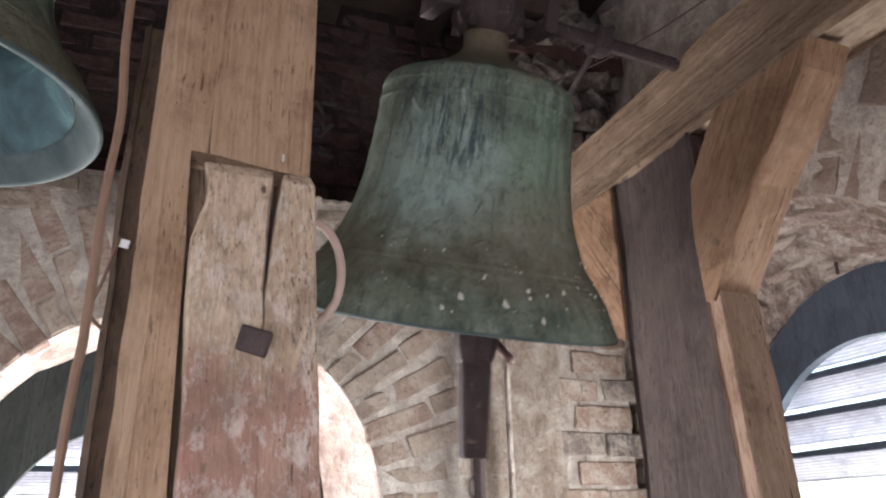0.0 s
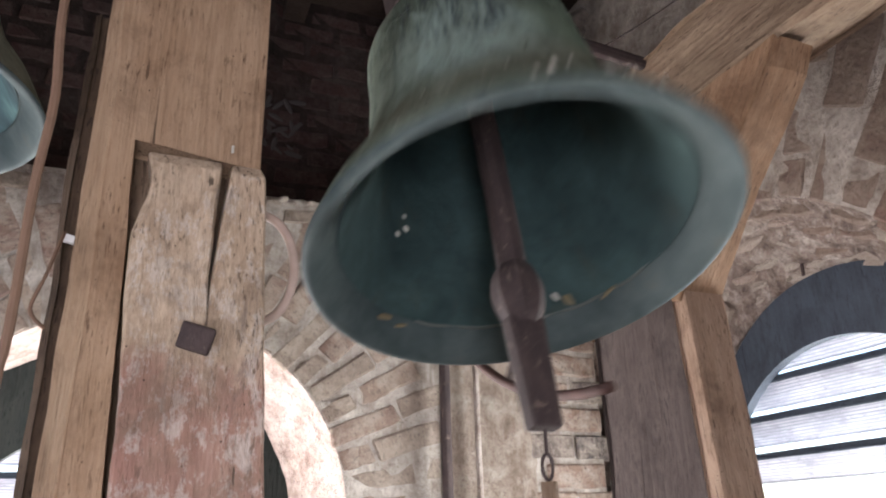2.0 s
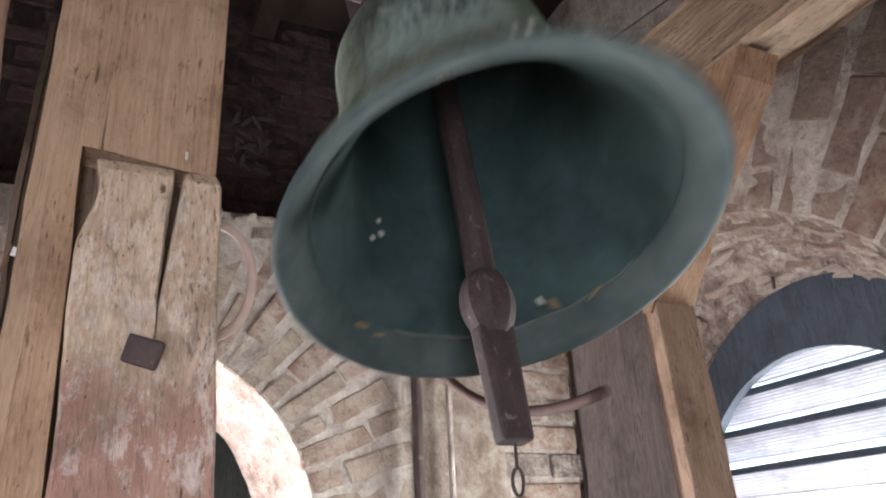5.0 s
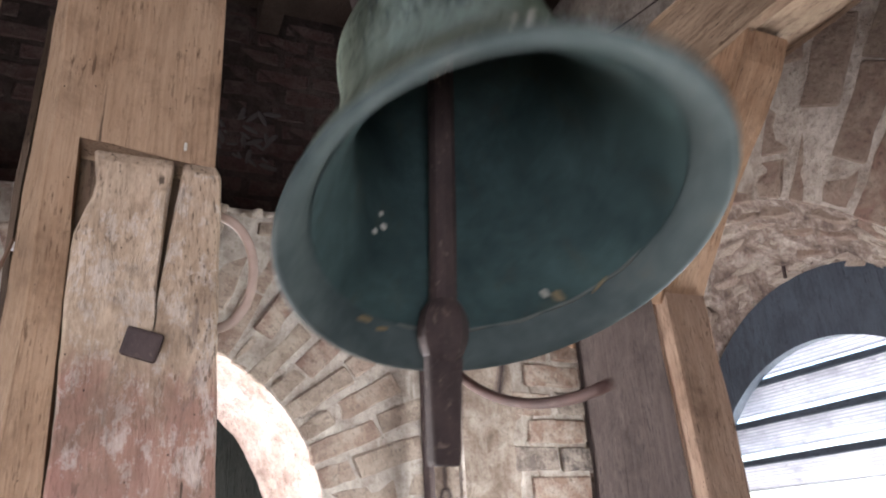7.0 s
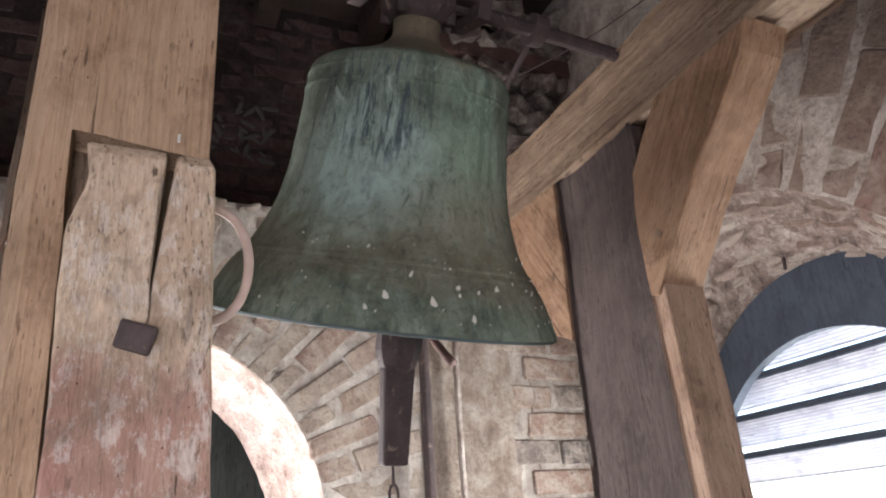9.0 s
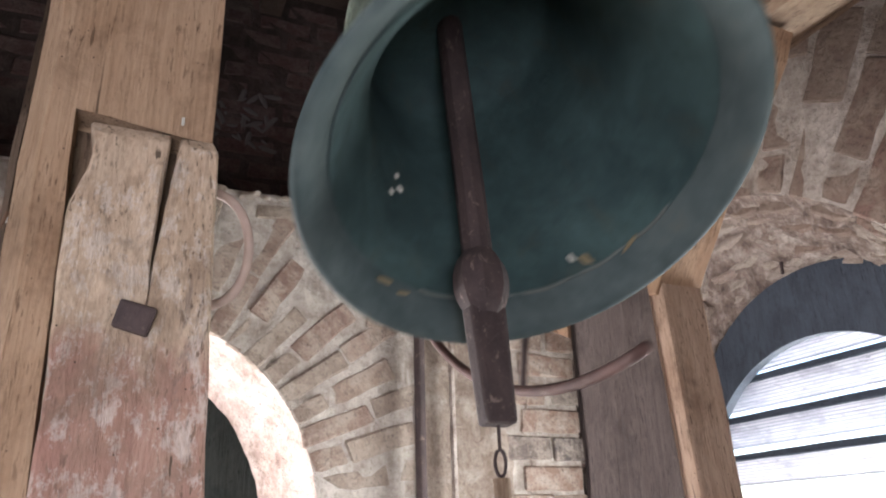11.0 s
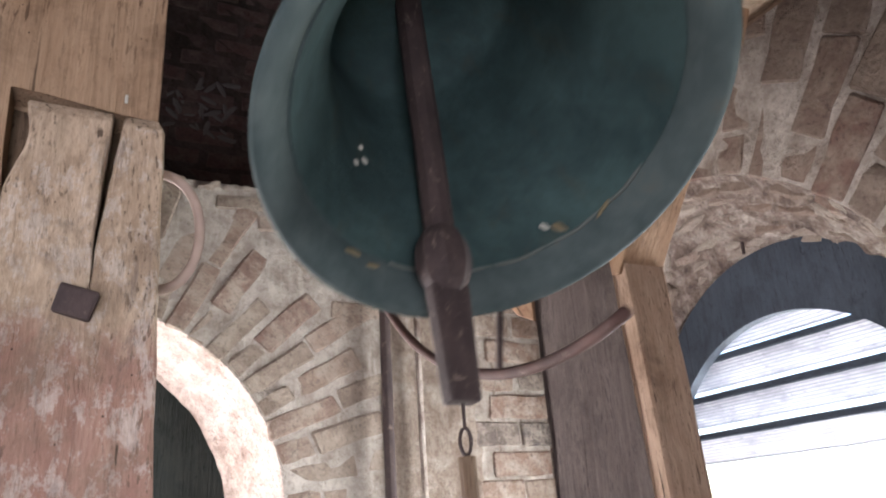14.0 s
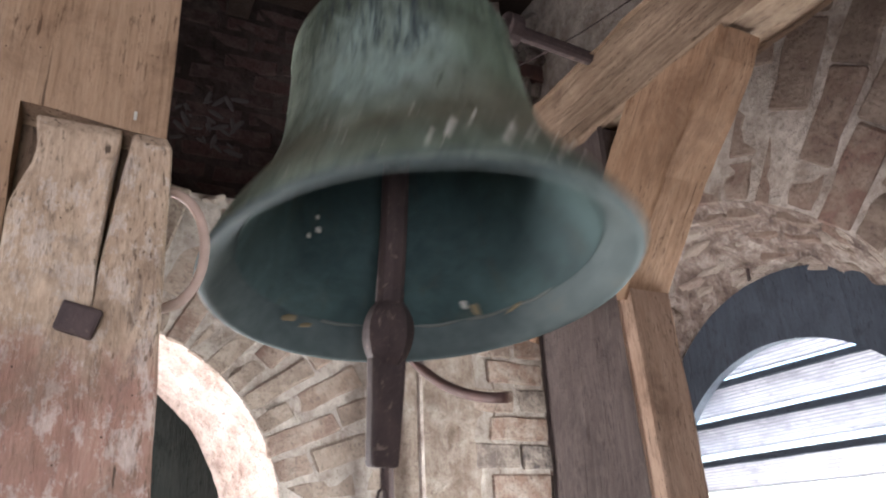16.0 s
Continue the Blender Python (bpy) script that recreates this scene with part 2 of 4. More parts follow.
        top = m.node("ShaderNodeMapRange")
        top.inputs["From Min"].default_value, top.inputs["From Max"].default_value = -0.14, -0.07
        m.link(wob.outputs[0], top.inputs[0])
        col = m.mix(top.outputs[0], col, (0.15, 0.125, 0.085))
    col = m.mix(m.ramp(b, [(0.3, grey(0.5)), (0.48, grey(0.0))]), col, (0.03, 0.045, 0.04))
    m.colour(col)
    n = m.bump(a, 0.3, 0.01)
    if not inner:
        n = m.bump(fine, 0.9, 0.02, n)
    m.bump(b, 0.7, 0.006, n)
    return m.m


def iron(name, a, b, rough=0.82):
    m = Mat(name, rough, 0.15)
    n = m.noise(m.coords((1, 1, 0.5), vary=True), 14, 7, 0.7)
    f = m.noise(m.coords(vary=True), 90, 4, 0.7)
    worn = m.mix(m.ramp(f, [(0.6, grey(0)), (0.75, grey(0.5))]), m.ramp(n, [(0.35, a), (0.65, b)]), (0.22, 0.16, 0.13))
    flake = m.noise(m.coords((1, 1, 0.6), (0.3, 0.1, 0.2), vary=True), 24, 6, 0.7, 0.5)
    m.colour(m.mix(m.ramp(flake, [(0.6, grey(0)), (0.68, grey(0.6))]), worn, (0.24, 0.18, 0.15)))
    m.bump(n, 0.5, 0.006)
    return m.m


OAK = wood("pale_oak", (0.165, 0.098, 0.057), (0.31, 0.202, 0.125), (0.395, 0.28, 0.187))
SCARF_OAK = wood("scarf_oak", (0.21, 0.15, 0.105), (0.45, 0.335, 0.235), (0.60, 0.48, 0.36), (0.29, 0.14, 0.115), 0.8, 1.93, (0.60, 0.54, 0.48))
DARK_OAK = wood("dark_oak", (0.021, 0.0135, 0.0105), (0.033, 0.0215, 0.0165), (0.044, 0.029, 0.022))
BROWN_OAK = wood("brown_oak", (0.085, 0.053, 0.034), (0.175, 0.118, 0.078), (0.27, 0.195, 0.135))
# one post, two oaks: shade coloured into one side, window light into the other
POST_OAK = wood("weathered_shaded_oak", (0.036, 0.026, 0.023), (0.062, 0.046, 0.041), (0.10, 0.078, 0.069))
PALE_OAK = wood("worn_lit_face", (0.15, 0.092, 0.06), (0.29, 0.19, 0.13), (0.39, 0.28, 0.205))
BRACE_OAK = wood("brace_oak", (0.12, 0.062, 0.034), (0.23, 0.132, 0.076), (0.32, 0.21, 0.135))
DEEP_BROWN_OAK = wood("deep_brown_oak", (0.03, 0.02, 0.014), (0.075, 0.05, 0.034), (0.13, 0.09, 0.062))
FRAME_PAINT = wood("slate_paint", (0.028, 0.036, 0.047), (0.04, 0.05, 0.066), (0.058, 0.072, 0.092))
NIGHT_PAINT = wood("dark_paint", (0.016, 0.02, 0.02), (0.026, 0.032, 0.031), (0.04, 0.046, 0.042))
SLAT_WOOD = wood("bleached_slat", (0.20, 0.205, 0.24), (0.35, 0.355, 0.39), (0.5, 0.505, 0.54), ribs=True)
BRICK = masonry("brick", [(0.20, 0.13, 0.104), (0.255, 0.19, 0.15), (0.225, 0.18, 0.145), (0.285, 0.22, 0.178), (0.235, 0.15, 0.12)], (0.085, 0.064, 0.053), (0.40, 0.34, 0.28))
QUOIN = masonry("quoin_brick", [(0.23, 0.155, 0.12), (0.26, 0.20, 0.16), (0.10, 0.09, 0.09), (0.28, 0.215, 0.17), (0.25, 0.165, 0.13)], (0.085, 0.064, 0.053), (0.45, 0.39, 0.33))
GREY_STONE = masonry("grey_rubble", [(0.15, 0.12, 0.105), (0.22, 0.19, 0.165), (0.09, 0.07, 0.062)], (0.04, 0.03, 0.028), (0.36, 0.32, 0.28))
ARCH_BRICK = masonry("arch_brick", [(0.155, 0.10, 0.082), (0.195, 0.142, 0.115), (0.17, 0.13, 0.105), (0.215, 0.16, 0.13), (0.175, 0.105, 0.085)], (0.075, 0.056, 0.047), (0.28, 0.23, 0.187))
# near-black brick: the poorly lit upper wall's shade is in the colour
DARK_BRICK = masonry("shaded_brick", [(0.042, 0.022, 0.02), (0.06, 0.033, 0.03), (0.035, 0.021, 0.02)], (0.016, 0.011, 0.01), (0.075, 0.055, 0.05))
# much darker than STONE, for the high corner
DARK_STONE = masonry("dark_rubble", [(0.07, 0.05, 0.045), (0.11, 0.085, 0.075), (0.05, 0.035, 0.032)], (0.02, 0.015, 0.014), (0.26, 0.23, 0.20))
STONE = masonry("rubble", [(0.36, 0.30, 0.25), (0.44, 0.38, 0.32), (0.30, 0.21, 0.17)], (0.10, 0.08, 0.07), (0.56, 0.50, 0.43))
MORTAR = plaster("mortar", (0.41, 0.362, 0.315), (0.62, 0.57, 0.51), (0.2, 0.155, 0.125), 2.0)
SHADE_MORTAR = plaster("shaded_mortar", (0.032, 0.022, 0.02), (0.065, 0.05, 0.045), (0.014, 0.01, 0.009))
LIME = plaster("limewash", (0.47, 0.40, 0.345), (0.66, 0.60, 0.54), (0.22, 0.165, 0.14), 2.2)
# darker and browner than the other reveals, for the east arches only
SOFFIT = plaster("brown_soffit", (0.25, 0.195, 0.165), (0.55, 0.49, 0.43), (0.085, 0.06, 0.05), 3.2)
PATCHY = plaster("patchy_limewash", (0.30, 0.238, 0.192), (0.46, 0.40, 0.34), (0.15, 0.108, 0.084), 2.6)
REVEAL = plaster("pink_lime", (0.60, 0.49, 0.425), (0.80, 0.74, 0.68), (0.33, 0.235, 0.19), 2.7)
BRONZE = bronze("patina_bronze")
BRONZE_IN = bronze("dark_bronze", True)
lm = Mat("worn_lip_bronze", 0.8, 0.0)
la = lm.noise(lm.coords(), 7.0, 7, 0.65, 0.3)
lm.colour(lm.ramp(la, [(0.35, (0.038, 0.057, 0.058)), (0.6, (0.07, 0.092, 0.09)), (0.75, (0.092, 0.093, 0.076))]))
lm.bump(la, 0.3, 0.008)
LIP = lm.m
tm = Mat("turquoise_verdigris", 0.8)
ta = tm.noise(tm.coords(), 4.0, 7, 0.65, 0.4)
tm.colour(tm.ramp(ta, [(0.38, (0.03, 0.05, 0.055)), (0.54, (0.06, 0.11, 0.115)), (0.72, (0.15, 0.27, 0.25))]))
tm.bump(ta, 0.4, 0.01)
TEAL = tm.m
IRON = iron("rusty_iron", (0.03, 0.02, 0.02), (0.062, 0.042, 0.039))
RED_IRON = iron("red_oxide_iron", (0.05, 0.026, 0.022), (0.09, 0.045, 0.037))


def plain(name, c, rough=0.7):
    m = Mat(name, rough)
    n = m.noise(m.coords(), 25, 5)
    m.colour(m.mix(m.ramp(n, [(0.35, grey(0)), (0.7, grey(0.5))]), c, tuple(min(1, v * 0.65) for v in c)))
    m.bump(n, 0.2, 0.003)
    return m.m


HOSE = plain("dusty_conduit", (0.42, 0.32, 0.27))
ROPE = plain("brown_cable", (0.17, 0.105, 0.072))
WHITE = plain("white_plastic", (0.8, 0.8, 0.78), 0.4)
OCHRE = plain("ochre_stain", (0.20, 0.165, 0.10), 0.9)
PALE_BRONZE = plain("pale_bronze", (0.085, 0.10, 0.09), 0.6)
LIMEY = plain("dropping", (0.5, 0.49, 0.43), 0.9)


# ---- building helpers ----
def part(name, bm, material, parent=None, label="", smooth=False):
    """Links a bmesh as one mesh object."""
    me = bpy.data.meshes.new(name)
    bm.normal_update()
    bm.to_mesh(me)
    bm.free()
    me.materials.append(material)
    if smooth:
        me.polygons.foreach_set("use_smooth", [True] * len(me.polygons))
    ob = new(name, me)
    ob.parent = parent
    if label:
        tagged(ob, label)
    return ob


def thing(name, m, label, category, group="", kind=""):
    ob = new(name)
    ob.matrix_world = m
    return tagged(ob, label, category, group, kind)


def box(sx, sy, sz, bevel=0.0, at=(0, 0, 0)):
    bm = bmesh.new()
    bmesh.ops.create_cube(bm, size=1, matrix=Matrix.Translation(at) @ Matrix.Diagonal((sx, sy, sz, 1)))
    if bevel:
        bmesh.ops.bevel(bm, geom=bm.edges[:], offset=bevel, segments=2, affect="EDGES", profile=0.6)
    return bm


def timber(sx, sy, length, seed=0, rough=0.006, chamfer=0.018, wane=None):
    """A hewn timber along z from 0, its sides uneven; wane: (corner sign x, corner sign y, width) of one broad hewn corner."""
    rnd = random.Random(seed)
    n = max(6, int(length / 0.05))
    off = Vector((rnd.uniform(0, 50), rnd.uniform(0, 50), rnd.uniform(0, 50)))
    outline = []
    for cx, cy in ((-1, -1), (1, -1), (1, 1), (-1, 1)):
        c = chamfer
        if wane and (cx, cy) == wane[:2]:
            c = wane[2]
        a = (cx * sx / 2, cy * (sy / 2 - c))
        b = (cx * (sx / 2 - c), cy * sy / 2)
        outline += [a, b] if cx * cy < 0 else [b, a]
    pts = []
    for i, p in enumerate(outline):
        q = outline[(i + 1) % len(outline)]
        seg = max(1, int(math.hypot(q[0] - p[0], q[1] - p[1]) / 0.06))
        for k in range(seg):
            pts.append((p[0] + (q[0] - p[0]) * k / seg, p[1] + (q[1] - p[1]) * k / seg))
    bm = bmesh.new()
    rings = []
    for j in range(n + 1):
        z = length * j / n
        ring = []
        for x, y in pts:
            v = Vector((x, y, z))
            d = noise.noise(Vector((x * 5, y * 5, z * 1.6)) + off) * rough * 1.6 + noise.noise(Vector((x * 22, y * 22, z * 6)) + off) * rough
            k = 1 + d / max(0.03, math.hypot(x, y))
            ring.append(bm.verts.new((x * k, y * k, z)))
        rings.append(ring)
    m = len(pts)
    for j in range(n):
        for i in range(m):
            bm.faces.new((rings[j][i], rings[j][(i + 1) % m], rings[j + 1][(i + 1) % m], rings[j + 1][i]))
    bm.faces.new(rings[0][::-1])
    bm.faces.new(rings[-1])
    bmesh.ops.recalc_face_normals(bm, faces=bm.faces[:])
    return bm


def between(a, b, turn=0.0):
    """A pose at a with z towards b; local y towards world +y as far as may be."""
    a, b = Vector(a), Vector(b)
    z = (b - a).normalized()
    x = Vector((1, 0, 0))
    x = (x - z * x.dot(z)).normalized()
    y = z.cross(x)
    m = Matrix((x, y, z)).transposed().to_4x4()
    m.translation = a
    return m @ pose(0, 0, 0, 0, 0, turn)


def tube(points, radius, sides=10, flat=1.0):
    bm = bmesh.new()
    pts = [Vector(p) for p in points]
    rings = []
    up = Vector((0.31, 0.11, 0.94))
    for i, p in enumerate(pts):
        t = (pts[min(i + 1, len(pts) - 1)] - pts[max(i - 1, 0)]).normalized()
        side = t.cross(up).normalized()
        nor = side.cross(t)
        rings.append([bm.verts.new(p + radius * (math.cos(a) * side + flat * math.sin(a) * nor)) for a in (2 * math.pi * k / sides for k in range(sides))])
    for r, s in zip(rings, rings[1:]):
        for k in range(sides):
            bm.faces.new((r[k], r[(k + 1) % sides], s[(k + 1) % sides], s[k]))
    bm.faces.new(rings[0][::-1])
    bm.faces.new(rings[-1])
    bmesh.ops.recalc_face_normals(bm, faces=bm.faces[:])
    return bm


def lathe(profile, steps=96, lump=0.0):
    bm = bmesh.new()
    rings = []
    for r, z in profile:
        ring = []
        for k in range(steps):
            a = 2 * math.pi * k / steps
            x, y = math.cos(a), math.sin(a)
            rr = r + lump * noise.noise(Vector((x * 3 * r, y * 3 * r, z * 3)) * 4)
            ring.append(bm.verts.new((rr * x, rr * y, z)))
        rings.append(ring)
    for r, s in zip(rings, rings[1:]):
        for k in range(steps):
            bm.faces.new((r[k], r[(k + 1) % steps], s[(k + 1) % steps], s[k]))
    return bm


def smooth_profile(points, per=5):
    out = []
    n = len(points)
    for i in range(n - 1):
        p0, p1, p2, p3 = points[max(0, i - 1)], points[i], points[i + 1], points[min(n - 1, i + 2)]
        for k in range(per):
            t = k / per
            out.append(tuple(0.5 * ((2 * b) + (c - a) * t + (2 * a - 5 * b + 4 * c - d) * t * t + (3 * b - a - 3 * c + d) * t ** 3) for a, b, c, d in zip(p0, p1, p2, p3)))
    return out + [points[-1]]


# ---- walls ----
# a wall in its own plane: u to the right seen from inside, v outwards, z up
NORTH = pose(0, 4.2, 0)
EAST = pose(2.85, 0, 0, 0, 0, -90)
SOUTH = pose(0, -1.6, 0, 0, 0, 180)
WEST = pose(-2.9, 0, 0, 0, 0, 90)
SILL, BASE = 0.3, -0.72


def arch_points(cu, cz, r, n=28, foot=SILL):
    """The outline of an arched opening from the left foot over the top to the right foot."""
    pts = [(cu - r, foot + (cz - foot) * k / 4) for k in range(4)]
    pts += [(cu - r * math.cos(math.pi * k / n), cz + r * math.sin(math.pi * k / n)) for k in range(n + 1)]
    pts += [(cu + r, cz + (foot - cz) * (k + 1) / 4) for k in range(4)]
    return pts


def arch_wall(name, m, u0, u1, top, openings, material, reveal, depth=0.5, label="", rugged=0.02):
    """A thick wall with arched openings; each opening: centre u, springing z and radius at the face, then the same at the back."""
    bm = bmesh.new()
    wall_faces, reveal_faces = [], []
    for v, side in ((0.0, 0), (depth, 1)):
        lows = sorted((o[side] for o in openings), key=lambda o: o[0])
        edge = u0
        for (cu, cz, r) in lows:
            wall_faces += quad_strip(bm, [(edge, BASE), (cu - r, BASE)], top, v)
            pts = arch_points(cu, cz, r)
            for (a, b) in zip(pts, pts[1:]):
                if abs(a[0] - b[0]) > 1e-6:
                    wall_faces.append(face(bm, [(a[0], a[1]), (b[0], b[1]), (b[0], top), (a[0], top)], v))
            wall_faces.append(face(bm, [(cu - r, BASE), (cu + r, BASE), (cu + r, SILL), (cu - r, SILL)], v))
            edge = cu + r
        wall_faces += quad_strip(bm, [(edge, BASE), (u1, BASE)], top, v)
    ob = part(name, bm, material)
    ob.matrix_world = m
    tagged(ob, label, "wall", kind="structure")
    for front, back in openings:
        rb = bmesh.new()
        rings = []
        steps = 44
        for k in range(steps + 1):
            f = k / steps
            c = [a + (b - a) * f for a, b in zip(front, back)]
            pts = arch_points(*c, n=110)
            ring = []
            for i, (u, z) in enumerate(pts):
                q = Vector((u, f * depth, z))
                d = rugged * (0.5 * noise.noise(q * 6) + 0.6 * abs(noise.noise(Vector((u * 4, q.y * 24, z * 4)))) + 0.35 * noise.noise(Vector((u * 13, q.y * 52, z * 13))))
                w = Vector((c[0] - u, c[1] - z)) if z > c[1] else Vector((c[0] - u, 0))
                w.normalize()
                d *= min(1.0, f * 9)
                ring.append(rb.verts.new((u + d * w[0], depth * f, z + d * w[1])))
            rings.append(ring)
        for a, b in zip(rings, rings[1:]):
            for i in range(len(a) - 1):
                rb.faces.new((a[i], a[i + 1], b[i + 1], b[i]))
            rb.faces.new((a[-1], a[0], b[0], b[-1]))
        w = part("reveal", rb, reveal, ob, "rough lime-washed soffit of the arch", smooth=True)
    return ob


def face(bm, uz, v):
    return bm.faces.new([bm.verts.new((u, v, z)) for u, z in uz])


def quad_strip(bm, ends, top, v):
    (a, _), (b, _) = ends
    return [face(bm, [(a, BASE), (b, BASE), (b, top), (a, top)], v)] if b - a > 1e-6 else []


N_OPEN = ((0.05, 1.65, 1.115), (-0.10, 1.62, 1.02))
E_OPEN = ((-3.03, 1.67, 1.52), (-2.62, 1.82, 0.93))
E2_OPEN = ((0.25, 1.88, 1.09), (0.25, 1.82, 0.93))
LEDGE = 3.5
wall_north = arch_wall("wall_north", NORTH, -3.4, 2.85, LEDGE, [N_OPEN], MORTAR, REVEAL, 0.45, "old brick wall with pale lime mortar and a round arch")
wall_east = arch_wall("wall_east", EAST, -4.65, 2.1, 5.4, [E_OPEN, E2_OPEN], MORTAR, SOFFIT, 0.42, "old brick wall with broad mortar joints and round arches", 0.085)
wall_south = arch_wall("wall_south", SOUTH, -3.4, 3.4, 5.4, [((0.0, 1.65, 1.1), (0.0, 1.62, 1.0))], MORTAR, LIME, 0.45, "old brick wall with a round arch")
wall_west = arch_wall("wall_west", WEST, -2.1, 4.7, 5.4, [((0.2, 1.88, 1.09), (0.2, 1.82, 0.93)), ((2.9, 1.88, 1.09), (2.9, 1.82, 0.93))], MORTAR, LIME, 0.42, "old brick wall with round arches")
# set-back wall, coloured dark for the lack of light up here
upper = part("wall_upper", box(6.3, 0.4, 2.2, at=(-0.25, 4.85, 4.6)), SHADE_MORTAR)
tagged(upper, "upper wall set back above the ledge, its shade put into dark colours", "wall", kind="structure")
led = part("ledge", box(6.25, 0.452, 0.03, at=(-0.275, 4.424, LEDGE + 0.012)), MORTAR)
tagged(led, "dusty mortar ledge on top of the arch wall", "ledge", kind="structure")
# assumed ceiling; its near-black boards help keep the upper wall dim
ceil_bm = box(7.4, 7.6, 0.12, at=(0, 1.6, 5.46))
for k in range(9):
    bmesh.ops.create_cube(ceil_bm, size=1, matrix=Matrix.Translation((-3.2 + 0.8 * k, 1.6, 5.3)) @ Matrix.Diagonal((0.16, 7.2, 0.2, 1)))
tagged(part("ceiling", ceil_bm, DARK_OAK), "assumed dark boarded ceiling on joists", "ceiling", kind="structure")
tagged(part("floor", box(6.6, 6.8, 0.1, at=(0, 1.3, BASE - 0.05)), BROWN_OAK), "worn plank floor of the belfry", "floor", kind="structure")
gm = Mat("far_ground", 0.95)
gm.colour(gm.ramp(gm.noise(gm.coords(), 0.03, 6), [(0.35, (0.08, 0.1, 0.05)), (0.65, (0.2, 0.18, 0.14))]))
tagged(part("ground", box(4000, 4000, 1, at=(0, 0, -20.5)), gm.m), "distant ground far below the tower", "ground", kind="structure")


# ---- louvred windows ----
def louvre_window(name, m, outer, inner, v, edges, slat_tilt, width, label, paint=None):
    """A painted arched board frame with slanting slats; outer and inner: centre u, z and radius."""
    win = thing(name, m, label, "window", kind="structure")
    a = arch_points(*outer, n=36, foot=SILL - 0.05)
    b = arch_points(*inner, n=36, foot=SILL - 0.05)
    bm = bmesh.new()
    th = 0.06
    rings = [[bm.verts.new((u, vv, z)) for u, z in pts] for pts, vv in ((a, v), (b, v), (b, v + th), (a, v + th))]
    for r, s in zip(rings, rings[1:] + rings[:1]):
        for i in range(len(r) - 1):
            bm.faces.new((r[i], r[i + 1], s[i + 1], s[i]))
    bmesh.ops.recalc_face_normals(bm, faces=bm.faces[:])
    part("window_frame", bm, paint or FRAME_PAINT, win, "dark arched frame board")
    for i, z in enumerate(edges):
        sb = timber(0.19, 0.024, width, seed=40 + i, rough=0.0025, chamfer=0.004)
        s = part("slat", sb, SLAT_WOOD, win, "weather-bleached slanting louvre slat" if i == 0 else "")
        s.matrix_local = Matrix.Translation((inner[0] - width / 2, v + 0.15, z)) @ pose(0, 0, 0, slat_tilt, 0, 0) @ pose(0, 0, 0, 0, 90, 0)
        # added strip in dark paint, drawing the shadow line along each slat
        eb = timber(0.036, 0.02, width, seed=60 + i, rough=0.003, chamfer=0.004)
        e = part("slat_edge", eb, FRAME_PAINT, win, "added dark strip drawing the shadow line of a slat" if i == 0 else "")
        e.matrix_local = Matrix.Translation((inner[0] - width / 2, v + 0.15 - 0.075, z + 0.062)) @ pose(0, 0, 0, 0, 90, 0)
    return win


EDGES_E = [2.47 - 0.2 * k for k in range(11)]
win_e = louvre_window("window_1", EAST, (-2.6, 1.82, 0.97), (-2.66, 1.58, 0.87), 0.36, EDGES_E[:4], 45, 2.0, "round-arched louvred window with bleached slats and dark frame")
win_e2 = louvre_window("window_2", EAST, (0.25, 1.82, 0.97), (0.25, 1.58, 0.87), 0.36, EDGES_E, 45, 2.0, "round-arched louvred window with bleached slats and dark frame")
win_n = louvre_window("window_3", NORTH, (-0.10, 1.62, 1.06), (-0.12, 1.45, 0.73), 0.42, EDGES_E[:6], 45, 2.1, "round-arched louvred window in the brick wall", NIGHT_PAINT)
win_s = louvre_window("window_4", SOUTH, (0.0, 1.62, 1.06), (0.0, 1.45, 0.86), 0.42, EDGES_E[:1], 45, 2.1, "open round-arched window with one slat left")
for k, c in enumerate((0.2, 2.9)):
    louvre_window("window_%d" % (5 + k), WEST, (c, 1.82, 0.97), (c, 1.58, 0.87), 0.36, EDGES_E[:1], 45, 2.0, "open round-arched window with one slat left")


# ---- bell frame timbers ----
def upright(name, sx, sy, length, at, material, label, seed, wane=None, rough=0.006):
    ob = part(name, timber(sx, sy, length, seed, rough, wane=wane), material)
    ob.matrix_world = pose(*at)
    return tagged(ob, label, "timber post")


post_front = thing("bell_frame_post", pose(0, 0, 0), "pale hewn oak post with a scarfed-on lower piece and iron bolt", "timber post")


